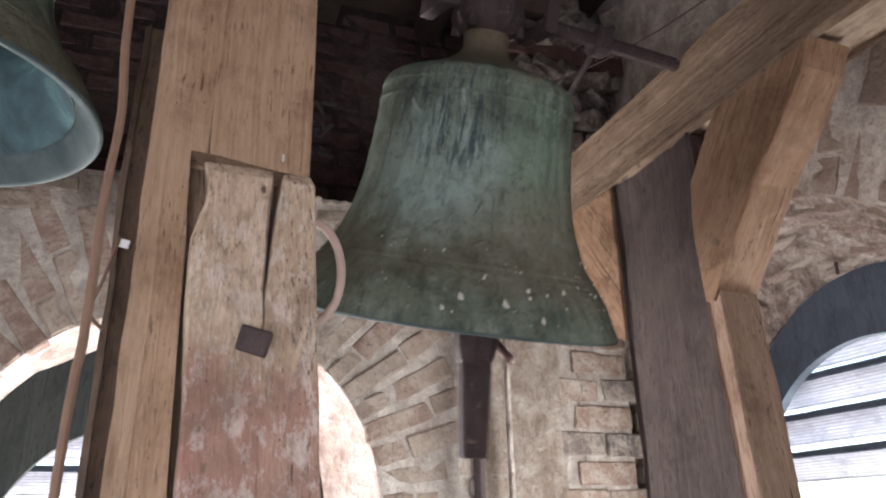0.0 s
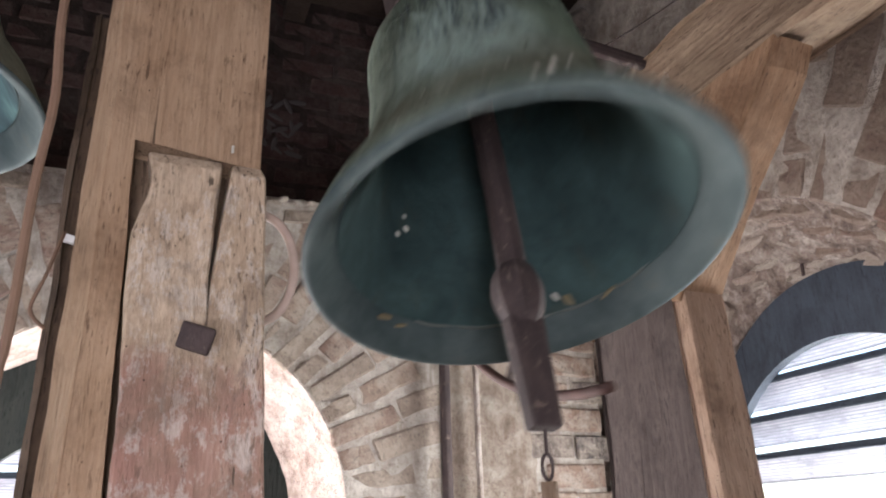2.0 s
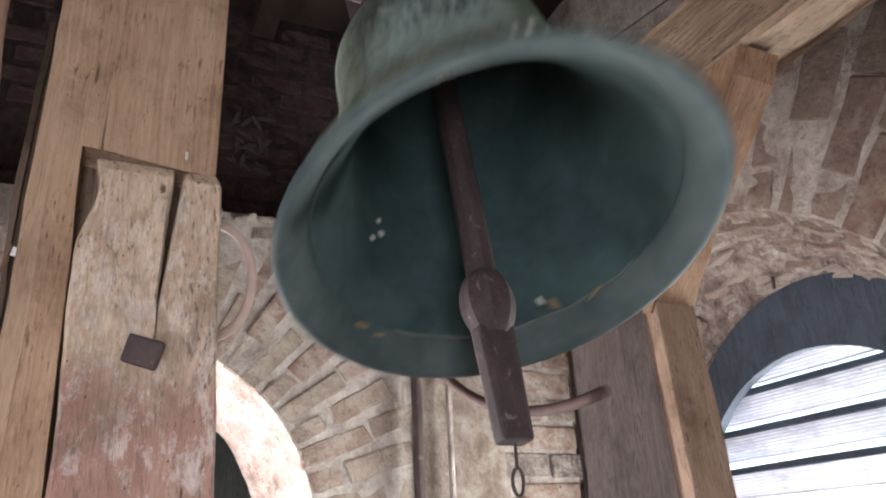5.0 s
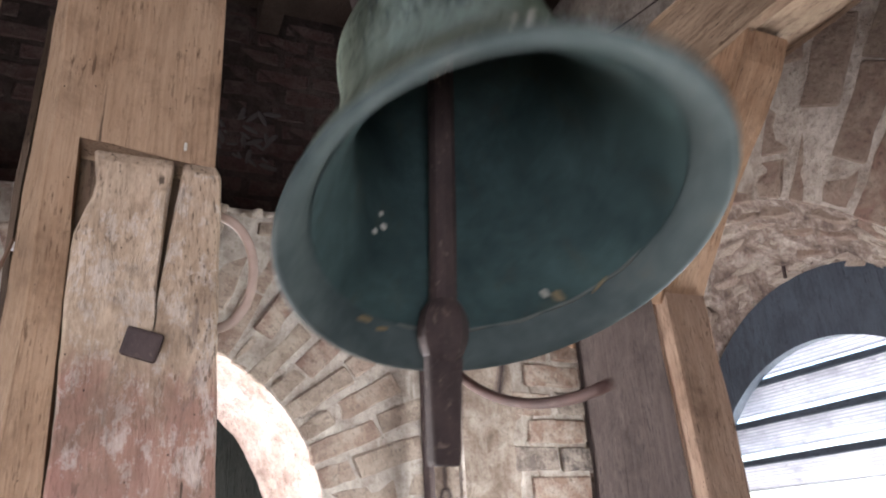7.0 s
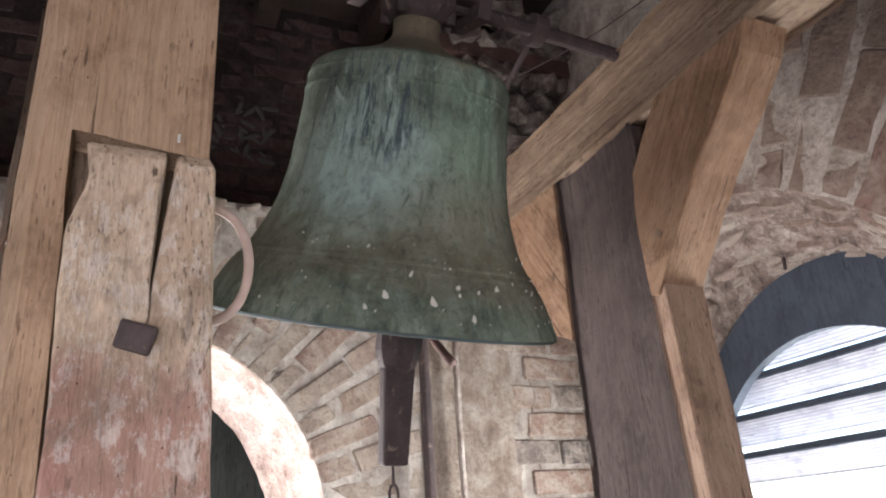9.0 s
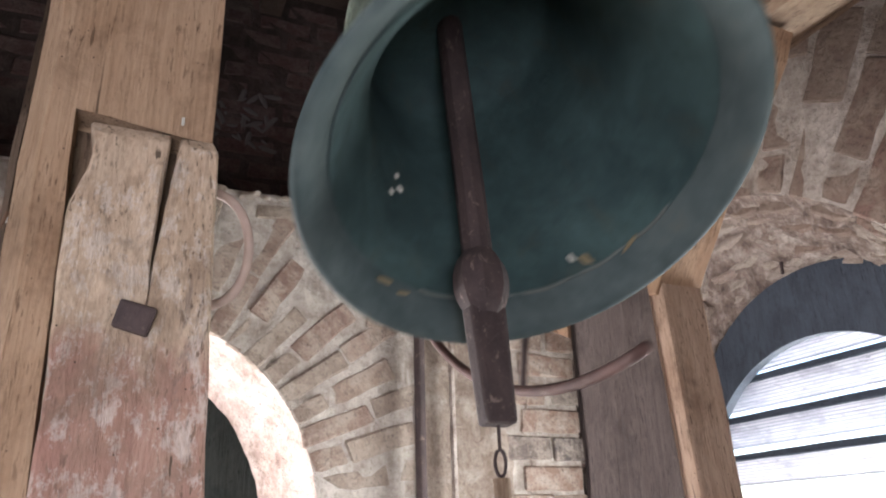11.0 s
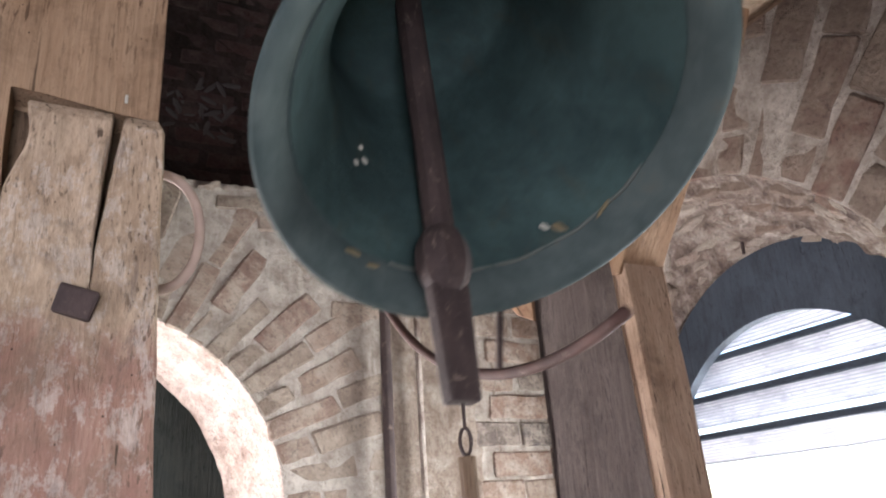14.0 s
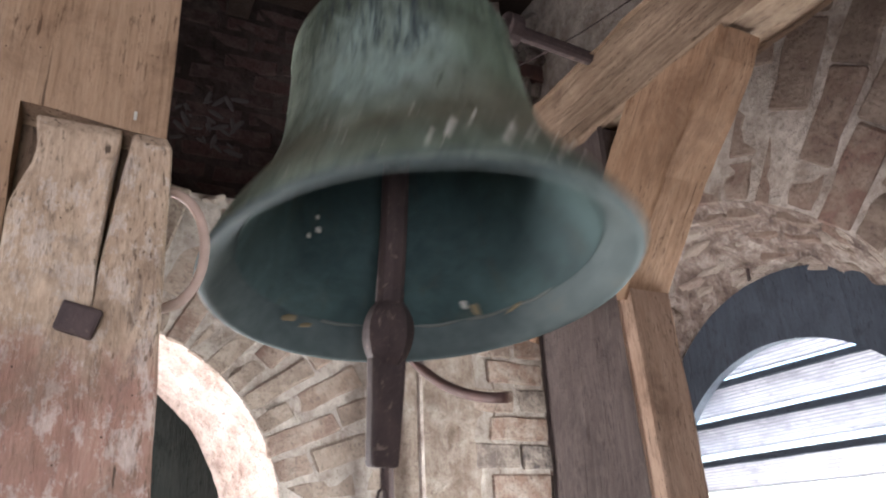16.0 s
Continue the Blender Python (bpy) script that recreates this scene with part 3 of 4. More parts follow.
def prism(poly, x0, x1, seed, rough=0.006, bevel=0.005):
    """A thick sawn piece: an outline in y and z, drawn out along x."""
    pts = []
    for (a, c), (d, e) in zip(poly, poly[1:] + poly[:1]):
        n = max(1, int(math.hypot(d - a, e - c) / 0.05))
        pts += [(a + (d - a) * k / n, c + (e - c) * k / n) for k in range(n)]
    cy, cz = sum(p[0] for p in pts) / len(pts), sum(p[1] for p in pts) / len(pts)
    off = Vector((seed * 3.1, seed * 1.7, 0))
    bm = bmesh.new()
    rings = []
    for x, k in ((x0, 1), (x0 + bevel, 0), ((x0 + x1) / 2, 0), (x1 - bevel, 0), (x1, 1)):
        ring = []
        for y, z in pts:
            v = Vector((x, y, z))
            d = noise.noise(v * 6 + off) * rough * 1.5 + noise.noise(v * 22 + off) * rough - bevel * k
            w = Vector((0, y - cy, z - cz)).normalized()
            ring.append(bm.verts.new(v + w * d))
        rings.append(ring)
    for r, s in zip(rings, rings[1:]):
        for i in range(len(pts)):
            bm.faces.new((r[i], r[(i + 1) % len(pts)], s[(i + 1) % len(pts)], s[i]))
    bm.faces.new(rings[0][::-1])
    bm.faces.new(rings[-1])
    bmesh.ops.recalc_face_normals(bm, faces=bm.faces[:])
    return bm


# browner than the post's face: the groove's shade is in this colour
core = part("post_core", timber(0.31, 0.20, 3.03 - BASE, 3, 0.004, 0.012), BROWN_OAK, post_front, "core of the post behind the plank, browned for the groove's shade")
core.matrix_world = pose(0.072, 1.69, BASE)
face_bm = prism([(-0.110, BASE), (0.016, BASE), (0.012, 1.65), (0.002, 1.95), (-0.004, 2.16), (-0.010, 2.24), (-0.014, 2.372), (0.11, 2.360), (0.243, 2.346), (0.2395, 3.03), (-0.107, 3.03)], 1.505, 1.59, 3, 0.003, 0.006)
for v in face_bm.verts:
    v.co = Vector((v.co.y, v.co.x, v.co.z))
    if v.co.x < -0.085:
        wear = noise.noise(Vector((0, 7, v.co.z * 2.2)))
        near = max(0.0, 1 - (v.co.y - 1.505) / 0.09)
        v.co.x += near * (0.046 + 0.012 * wear - 0.014 * min(1.0, max(0.0, (v.co.z - 2.4) / 0.35)))
        v.co.x += 0.003 * noise.noise(Vector((2, v.co.y * 20, v.co.z * 9)))
    v.co.y += 0.004 * noise.noise(Vector((v.co.x * 9, 0, v.co.z * 4)))
bmesh.ops.recalc_face_normals(face_bm, faces=face_bm.faces[:])
part("upper_post", face_bm, OAK, post_front, "pale squared oak post cut back for the scarf plank")


def along(z, stops):
    """A value by height, straight between its stops."""
    for (a, x), (b, y) in zip(stops, stops[1:]):
        if z <= b:
            return x + (y - x) * max(0.0, (z - a) / (b - a))
    return stops[-1][1]


def scarf_piece(left, right, top, seed, split):
    """One half of the split scarf plank, raking forward to its foot, with worn arrises."""
    bm = bmesh.new()
    rings, n, back = [], 110, 1.584
    for j in range(n + 1):
        z = BASE + (top - BASE) * j / n
        wob = 0.0025 * noise.noise(Vector((seed, 1.7, z * 14))) + 0.0015 * noise.noise(Vector((seed, 5.7, z * 45)))
        tear = 0.003 * noise.noise(Vector((5, 1.7, z * 17))) + 0.002 * noise.noise(Vector((5, 5.7, z * 60)))
        x0, x1 = along(z, left) + (wob if split > 0 else tear), along(z, right) + (tear if split > 0 else wob)
        yf = 1.499 - 0.2 * (2.343 - z)
        c = 0.006 + 0.004 * noise.noise(Vector((seed, 9.1, z * 11)))
        lip = 0.012 * max(0.0, 1 - (top - z) / 0.02)
        shut = min(1.0, max(0.04, (z - 1.93) / 0.2))
        cl, cr = (c, c * shut) if split > 0 else (c * shut, c)
        row = [(x0, back), (x0, yf + 2 * cl), (x0 + 0.4 * cl, yf + 0.7 * cl)]
        row += [(x0 + cl + (x1 - x0 - cl - cr) * k / 7, yf) for k in range(8)]
        row += [(x1 - 0.4 * cr, yf + 0.7 * cr), (x1, yf + 2 * cr), (x1, back)]
        ring = []
        for k, (x, y) in enumerate(row):
            q = Vector((x * 16, 0, z * 4))
            d = 0.005 * noise.noise(q) + 0.0025 * noise.noise(q * 4) if 2 <= k <= len(row) - 3 else 0.0
            drop = 0.004 * noise.noise(Vector((x * 40, seed, 3))) - 0.012 * (x - x0) * (1 if j == n else 0)
            ring.append(bm.verts.new((x, y + d + (lip if 1 <= k <= len(row) - 2 else 0), z + (drop if j == n else 0))))
        rings.append(ring)
    m = len(rings[0])
    for r, q in zip(rings, rings[1:]):
        for i in range(m):
            bm.faces.new((r[i], r[(i + 1) % m], q[(i + 1) % m], q[i]))
    bm.faces.new(rings[0][::-1])
    bm.faces.new(rings[-1])
    bmesh.ops.recalc_face_normals(bm, faces=bm.faces[:])
    return bm


SPLIT_L = [(BASE, 0.150), (1.80, 0.1535), (2.0, 0.1535), (2.09, 0.152), (2.2, 0.157), (2.343, 0.166)]
SPLIT_R = [(BASE, 0.1496), (1.80, 0.1531), (2.0, 0.1545), (2.09, 0.158), (2.2, 0.168), (2.343, 0.182)]
part("scarf_plank", scarf_piece([(BASE, 0.03), (1.65, 0.024), (1.826, 0.021), (2.05, 0.005), (2.16, 0.004), (2.20, 0.013), (2.24, 0.025), (2.29, 0.026), (2.343, 0.016)], SPLIT_L, 2.347, 5, 1), SCARF_OAK, post_front, "worn oak scarf plank with flaking red paint")
part("scarf_plank", scarf_piece(SPLIT_R, [(BASE, 0.285), (1.65, 0.270), (1.836, 0.265), (2.075, 0.259), (2.3, 0.257), (2.33, 0.253), (2.343, 0.247)], 2.343, 6, -1), SCARF_OAK, post_front)
bolt_bm = box(0.060, 0.03, 0.050, 0.006)
for v in bolt_bm.verts:
    v.co += 0.0025 * noise.noise_vector(v.co * 60)
bolt = part("bolt_head", bolt_bm, IRON, post_front, "square rusty iron bolt head")
bolt.matrix_world = pose(0.137, 1.407, 1.934, 8, 14, 0)

left_post = upright("back_post", 0.26, 0.26, 3.03 - BASE, (-0.062, 2.15, BASE), DEEP_BROWN_OAK, "dark brown timber post behind the pale post", 9, rough=0.009)

X1 = 1.75
frame_post = thing("frame_post", pose(X1 + 0.0725, 2.26, BASE), "weathered oak post, shaded side coloured dark and worn lit face pale", "timber post")
dark_bm = timber(0.145, 0.565, 3.0 - BASE, 11, 0.006, 0.012)
for v in dark_bm.verts:
    q = Vector((v.co.x * 9, v.co.y * 9, v.co.z * 1.4))
    v.co += Vector((0.008 * noise.noise(q), 0.007 * noise.noise(q + Vector((9, 0, 0))), 0)) + Vector((0.004, 0.003, 0)) * noise.noise(q * 4)
for v in dark_bm.verts:
    v.co.y -= 0.033 * (2.3 - BASE - v.co.z) / 0.63 * max(0.0, min(1.0, -v.co.y / 0.28))
part("post_timber", dark_bm, POST_OAK, frame_post, "weathered oak, its shaded side coloured nearly black")
# worn front face, with its lit look put into the paler colour
pale_bm = timber(0.160, 0.085, 2.345 - BASE, 12, 0.004, 0.007)
for v in pale_bm.verts:
    v.co.x += 0.004 * noise.noise(Vector((3.0, 1.0, v.co.z * 2.6))) * (0.5 - v.co.x / 0.14)
    v.co.y -= 0.035 * (2.3 - BASE - v.co.z) / 0.63 - 0.004 * noise.noise(Vector((v.co.x * 12, 3.0, v.co.z * 3)))
pf = part("pale_face", pale_bm, PALE_OAK, frame_post, "worn light brown face of the post, coloured as lit")
pf.matrix_local = pose(0.0015, -0.268, 0)
beam_bm = timber(0.26, 0.335, 6.0, 13, 0.012, 0.02)
for v in beam_bm.verts:
    v.co.x += 0.010 * noise.noise(Vector((v.co.x * 4, v.co.y * 4, v.co.z * 2.0)))
    v.co.y += 0.012 * noise.noise(Vector((v.co.x * 4, 7.0, v.co.z * 1.7)))
beam_e = part("bell_beam", beam_bm, BROWN_OAK)
beam_e.matrix_world = between((X1 + 0.13, -1.6, 3.17), (X1 + 0.13, 4.2, 3.17))
tagged(beam_e, "long hewn oak beam carrying the bell axle", "timber beam", "beams of the bell frame")
beam_w = part("bell_beam", timber(0.33, 0.34, 6.0, 14, 0.008, 0.02), BROWN_OAK)
beam_w.matrix_world = between((0.065, -1.6, 3.205), (0.065, 4.2, 3.205))
tagged(beam_w, "long hewn oak beam on top of the pale post", "timber beam", "beams of the bell frame")



def brace(poly, x0, x1, axis, seed, label, pegs):
    """A knee brace whose grain runs along axis."""
    m = between((0, axis[0][0], axis[0][1]), (0, axis[1][0], axis[1][1]))
    bm = prism(poly, x0, x1, seed)
    bm.transform(m.inverted())
    ob = part("knee_brace", bm, BRACE_OAK)
    ob.matrix_world = m
    for y, z in pegs:
        pg = part("peg", tube([(x0 - 0.004, y, z), (x0 + 0.05, y, z)], 0.014, 8), BROWN_OAK, ob, "small wooden peg")
        pg.matrix_parent_inverse = m.inverted()
    return tagged(ob, label, "timber brace", "knee braces of the bell frame")


brace([(1.99, 2.316), (1.922, 2.405), (1.722, 2.646), (1.566, 2.790), (1.443, 2.924), (1.40, 3.004), (1.84, 3.004), (1.874, 2.968), (2.031, 2.787), (2.049, 2.549), (2.03, 2.325)], X1 - 0.008, X1 + 0.165, ((2.0, 2.35), (1.5, 2.98)), 15, "reddish sawn oak knee brace between post and beam", [(1.94, 2.52)])
brace([(2.538, 2.30), (2.66, 2.36), (3.08, 2.82), (3.10, 3.004), (2.7, 3.004), (2.538, 3.0)], X1 - 0.01, X1 + 0.15, ((2.55, 2.35), (3.0, 2.98)), 16, "reddish sawn oak knee brace on the far side of the post", [(2.62, 2.6)])

# ---- bells ----
AXLE = Vector((0.927, 1.965, 3.324))
AXLE_TURN, AXLE_TILT = 4.8, 0.2
R, L = 0.581, 1.106
OUTER = [(0.0, -0.09), (0.075, -0.09), (0.080, -0.15), (0.112, -0.192), (0.195, -0.240), (0.280, -0.275), (0.324, -0.296), (0.337, -0.325), (0.339, -0.36), (0.344, -0.42), (0.354, -0.54), (0.372, -0.68), (0.408, -0.80), (0.458, -0.90), (0.520, -0.985), (0.562, -1.065), (0.581, -1.106)]
SOUND_BOW = [(0.581, -1.106), (0.572, -1.116), (0.553, -1.112), (0.525, -1.085), (0.498, -1.04), (0.489, -1.022), (0.483, -1.028)]
INNER = [(0.486, -1.03), (0.448, -0.975), (0.40, -0.89), (0.35, -0.77), (0.318, -0.62), (0.298, -0.45), (0.275, -0.36), (0.19, -0.31), (0.0, -0.295)]


def bell_thing(name, at, label, k=1.0, inside=None):
    bell = thing(name, at, label, "bell")
    body = part("bell_body", lathe(smooth_profile([(r * k, z * k) for r, z in OUTER], 7), 160, 0.0035), BRONZE, bell, "verdigris-streaked bronze outer wall", smooth=True)
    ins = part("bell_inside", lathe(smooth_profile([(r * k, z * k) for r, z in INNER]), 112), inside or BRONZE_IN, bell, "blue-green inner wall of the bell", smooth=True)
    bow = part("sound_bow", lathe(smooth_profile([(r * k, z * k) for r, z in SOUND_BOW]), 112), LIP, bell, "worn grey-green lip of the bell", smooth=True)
    for me in (body.data, ins.data, bow.data):
        b = bmesh.new()
        b.from_mesh(me)
        bmesh.ops.remove_doubles(b, verts=b.verts[:], dist=1e-5)
        bmesh.ops.recalc_face_normals(b, faces=b.faces[:])
        b.to_mesh(me)
        b.free()
    for z, r, t in ((-0.335, 0.337, 0.003), (-0.385, 0.341, 0.003), (-0.925, 0.474, 0.0035), (-0.95, 0.492, 0.003)):
        ring = lathe([(k * (r - 0.006), k * (z + 0.012)), (k * (r + t), k * (z + 0.003)), (k * (r + t), k * (z - 0.005)), (k * (r - 0.002), k * (z - 0.012))], 96, 0.003)
        part("moulding", ring, BRONZE, bell, smooth=True)
    return bell


bell = bell_thing("bell", Matrix.Translation(AXLE) @ pose(0, 0, 0, 0, AXLE_TILT, AXLE_TURN), "large swinging bronze bell with green verdigris streaks")
tagged(bell, group="bells in the timber frame")
part("headstock", box(0.44, 0.18, 0.2, 0.025, at=(0, 0, 0.095)), DARK_OAK, bell, "dark oak headstock")
part("crown_block", lathe(smooth_profile([(0.0, -0.10), (0.084, -0.098), (0.125, -0.06), (0.13, -0.02), (0.11, 0.02), (0.0, 0.02)], 2), 14, 0.012), IRON, bell, "dark iron collar over the crown")
part("axle", tube([(-0.66, 0, 0), (0.86, 0, 0)], 0.027, 12), IRON, bell, "dark iron axle")
for sx in (-0.09, 0.0, 0.09):
    part("crown_loop", tube([(sx, 0.07 * math.cos(a), -0.10 + 0.10 * math.sin(a)) for a in (math.pi * k / 8 for k in range(9))], 0.02, 8), IRON, bell, smooth=True)
for sx in (-0.2, 0.2):
    part("strap", box(0.05, 0.21, 0.24, 0.006, at=(sx, 0, 0.06)), IRON, bell)
# wheel segment on the far side, in the plane of the swing
WX, WR = 0.47, 1.325


def wheel_point(deg, r, dx=0.0):
    a = radians(deg)
    return (WX + dx, -r * math.sin(a), -r * math.cos(a))


part("wheel_rim", tube([wheel_point(-15.5 - 3 * k, WR) for k in range(27)], 0.019, 8), RED_IRON, bell, "curved red-brown iron wheel segment", smooth=True)
for deg in (-42,):
    part("spoke", tube([wheel_point(deg, WR), wheel_point(deg, 0.9), wheel_point(deg, 0.05)], 0.012, 8), IRON, bell)
part("hub", tube([(WX - 0.025, 0, 0), (WX + 0.025, 0, 0)], 0.06, 16), IRON, bell)
# clapper, hung inside the bell
CS, CB, CT = 0.259, 0.934, 1.295
clapper = part("clapper", tube([(0, 0, 0.03), (0, 0, -0.3), (0.002, 0, -0.6), (0, 0, -0.85)], 0.041, 10), IRON, bell, "rusty iron clapper")
ball = part("clapper_ball", lathe(smooth_profile([(0.03, -0.825), (0.060, -0.86), (0.075, -0.90), (0.076, -0.95), (0.062, -0.995), (0.042, -1.02)], 2), 8, 0.004), IRON, clapper)
ball.matrix_local = Matrix.Diagonal((1, 0.9, 1, 1)) @ pose(0, 0, 0, 0, 0, 22)
tail_bm = box(0.092, 0.055, 0.30, 0.012, at=(0, 0, -1.145))
for v in tail_bm.verts:
    v.co.x *= 1.06 + 0.5 * (v.co.z + 1.145) if v.co.z > -1.27 else 0.9
part("clapper_flight", tail_bm, IRON, clapper, "flat iron clapper tail")

bell2 = bell_thing("bell", pose(-0.72, 1.93, 3.505, 0, 0, 40), "still bronze bell with turquoise verdigris inside", 0.82, TEAL)
tagged(bell2, group="bells in the timber frame")
part("headstock", box(0.5, 0.2, 0.2, 0.025, at=(0, 0, 0.02)), IRON, bell2)
part("axle", tube([(-0.6, 0, 0), (0.5, 0, 0)], 0.03, 12), RED_IRON, bell2)

# ---- wall fittings and small things ----
pil_bm = timber(0.74, 0.10, 4.2, 21, 0.012, 0.02)
for v in pil_bm.verts:
    q = Vector((v.co.x * 3, 0, v.co.z * 3))
    v.co.y += 0.018 * noise.noise(q) + 0.008 * noise.noise(q * 4)
    if v.co.x > 0.2:
        v.co.x += 0.05 * noise.noise(Vector((4.0, 0, v.co.z * 4.3))) + 0.05 * noise.noise(Vector((7.0, 0, v.co.z * 15)))
        v.co.y += 0.03
pil = part("pilaster", pil_bm, PATCHY, smooth=True)
pil.matrix_world = pose(2.12, 4.208, BASE)
tagged(pil, "flaking lime-plastered pilaster beside the corner", "pilaster", kind="structure")
rod = part("iron_rod", tube([(1.70, 4.08, BASE), (1.715, 4.08, 1.6), (1.71, 4.08, 3.45)], 0.032, 10), IRON)
tagged(rod, "dark rusty iron rod standing along the wall", "iron rod")
pipe = part("conduit", tube([(1.925, 4.1, BASE), (1.93, 4.1, 1.4), (1.925, 4.1, 2.2), (1.93, 4.1, 3.4)], 0.018, 8), LIME)
tagged(pipe, "lime-splashed thin pipe on the pilaster", "pipe")
cable = part("bell_rope", tube(smooth_profile([(-0.142, 1.3, BASE), (-0.150, 1.3, 1.55), (-0.143, 1.3, 1.9), (-0.146, 1.305, 2.15), (-0.139, 1.3, 2.32), (-0.153, 1.3, 2.55), (-0.15, 1.32, 3.2), (-0.13, 1.4, 3.75)], 4), 0.008, 8), ROPE)
tagged(cable, "brown cable hanging beside the pale post", "cable")
tag = part("cable_clip", box(0.028, 0.02, 0.02, 0.004), WHITE)
tag.matrix_world = pose(-0.158, 1.995, 2.314, 0, 12, 0)
tagged(tag, "small white plastic cable clip on the dark post", "cable clip")
wire = part("cable", tube(smooth_profile([(-0.17, 1.99, 2.33), (-0.19, 1.95, 2.2), (-0.215, 1.98, 2.12), (-0.18, 2.0, 2.08)], 5), 0.005, 6), ROPE)
tagged(wire, "thin dark wire loop on the dark post", "cable")
hose = part("conduit_loop", tube([(0.250 + 0.096 * math.sin(a) ** 0.8, 1.62, 2.157 + 0.128 * math.cos(a)) for a in (math.pi * (0.02 + 0.96 * k / 22) for k in range(23))], 0.0105, 9), HOSE, smooth=True)
tagged(hose, "loop of dusty pinkish conduit on the post", "conduit")
nail = part("nail", box(0.006, 0.006, 0.018, 0.002), LIMEY)
nail.matrix_world = pose(0.181, 1.503, 2.378)
tagged(nail, "small pale peg in the oak post", "nail")
hook = part("iron_nail", tube([(3.125, 2.65, 2.765), (3.13, 2.65, 2.83)], 0.009, 6), IRON)
tagged(hook, "rusty nail in the arch", "nail")

strap = part("tie_bar", box(1.1, 0.06, 0.13, 0.012), RED_IRON)
strap.matrix_world = pose(2.32, 3.86, 4.72, 0, 1.0, 0)
tagged(strap, "flat rust-red iron tie bar built into the corner", "tie bar")
wire2 = part("cable", tube(smooth_profile([(1.75, 4.66, 4.75), (2.1, 4.0, 4.45), (2.5, 3.2, 4.4), (2.86, 2.5, 4.55)], 5), 0.006, 6), IRON)
tagged(wire2, "slack grey cable under the ceiling", "cable")

# pale splashes on the bell
rnd = random.Random(77)
blob_bm = bmesh.new()
bmesh.ops.create_icosphere(blob_bm, subdivisions=3, radius=1)
for v in blob_bm.verts:
    v.co *= 1 + 0.45 * noise.noise(v.co * 1.9)
blob = part("dropping", blob_bm, LIMEY, bell, "pale dried dropping", smooth=True)
INSIDE = [(-z, r) for r, z in INNER[::-1]] + [(1.05, 0.503), (1.085, 0.525), (1.112, 0.553)]
spots = [(-112, -1.02, 0.7), (-98, -1.03, 0.95), (-117, -1.055, 0.6), (-90, -0.98, 0.6), (-86, -1.06, 0.7), (-75, -0.97, 0.5), (-105, -0.955, 0.5)] + [(rnd.uniform(-150, -30), rnd.uniform(-1.08, -0.86), rnd.uniform(0.12, 0.34)) for _ in range(46)]
prof = smooth_profile(OUTER, 12)


def radius_at(z):
    return min(prof[24:], key=lambda p: abs(p[1] - z))[0]


for i, (deg, z, k) in enumerate(spots):
    a, r = radians(deg), radius_at(z) + 0.001
    ob = blob if i == 0 else new("dropping", blob.data)
    ob.parent = bell
    ob.matrix_local = Matrix.Translation((r * math.cos(a), r * math.sin(a), z)) @ pose(0, 0, 0, 0, 0, deg) @ pose(0, 0, 0, rnd.uniform(-30, 30) + (180 if i % 2 else 0), 0, 0) @ Matrix.Diagonal((0.003, 0.0075 * k * rnd.uniform(0.7, 1.5), 0.021 * k * rnd.uniform(0.6, 1.3), 1))
for deg, z, wide, tall, skin in ((118, -0.80, 0.011, 0.011, LIMEY), (123, -0.83, 0.008, 0.009, LIMEY), (121, -0.77, 0.006, 0.007, LIMEY), (40, -1.0, 0.011, 0.034, OCHRE), (44, -0.985, 0.007, 0.02, LIMEY), (116, -1.045, 0.03, 0.011, OCHRE), (108, -1.05, 0.022, 0.007, OCHRE), (24, -1.03, 0.03, 0.006, OCHRE)):
    ob = new("dropping", blob.data.copy())
    ob.data.materials[0] = skin
    ob.parent = bell
    a = radians(deg)
    inner_r = along(-z, INSIDE) - 0.003
    ob.matrix_local = Matrix.Translation((math.cos(a) * inner_r, math.sin(a) * inner_r, z)) @ pose(0, 0, 0, 0, 0, deg) @ pose(0, 0, 0, -20, 0, 0) @ Matrix.Diagonal((0.005, wide, tall, 1))
# thin paler arc along part of the lip's inner edge
part("worn_ring", tube([(0.487 * math.cos(radians(d)), 0.487 * math.sin(radians(d)), -1.026 + 0.003 * math.sin(d * 0.31)) for d in range(6, 104, 2)], 0.006, 6), PALE_BRONZE, bell, "pale arc along part of the lip's inner edge", smooth=True)

# pull cord under the clapper
cord = thing("pull_cord", pose(0, 0, 0), "short wire loop and wooden toggle under the clapper", "pull cord")
part("wire_loop", tube([(0.014 * math.sin(2 * math.pi * k / 14), 0, -0.055 - 0.03 * (1 - math.cos(2 * math.pi * k / 14))) for k in range(15)] + [(0, 0, -0.02), (0, 0, 0.03)], 0.0045, 6), IRON, cord)
part("toggle", tube([(0, 0, -0.118), (0.004, 0, -0.25), (0, 0, -0.42)], 0.02, 9), BROWN_OAK, cord, "worn brown wooden toggle")

SMEAR = plain("grey_smear", (0.075, 0.065, 0.066), 0.9)

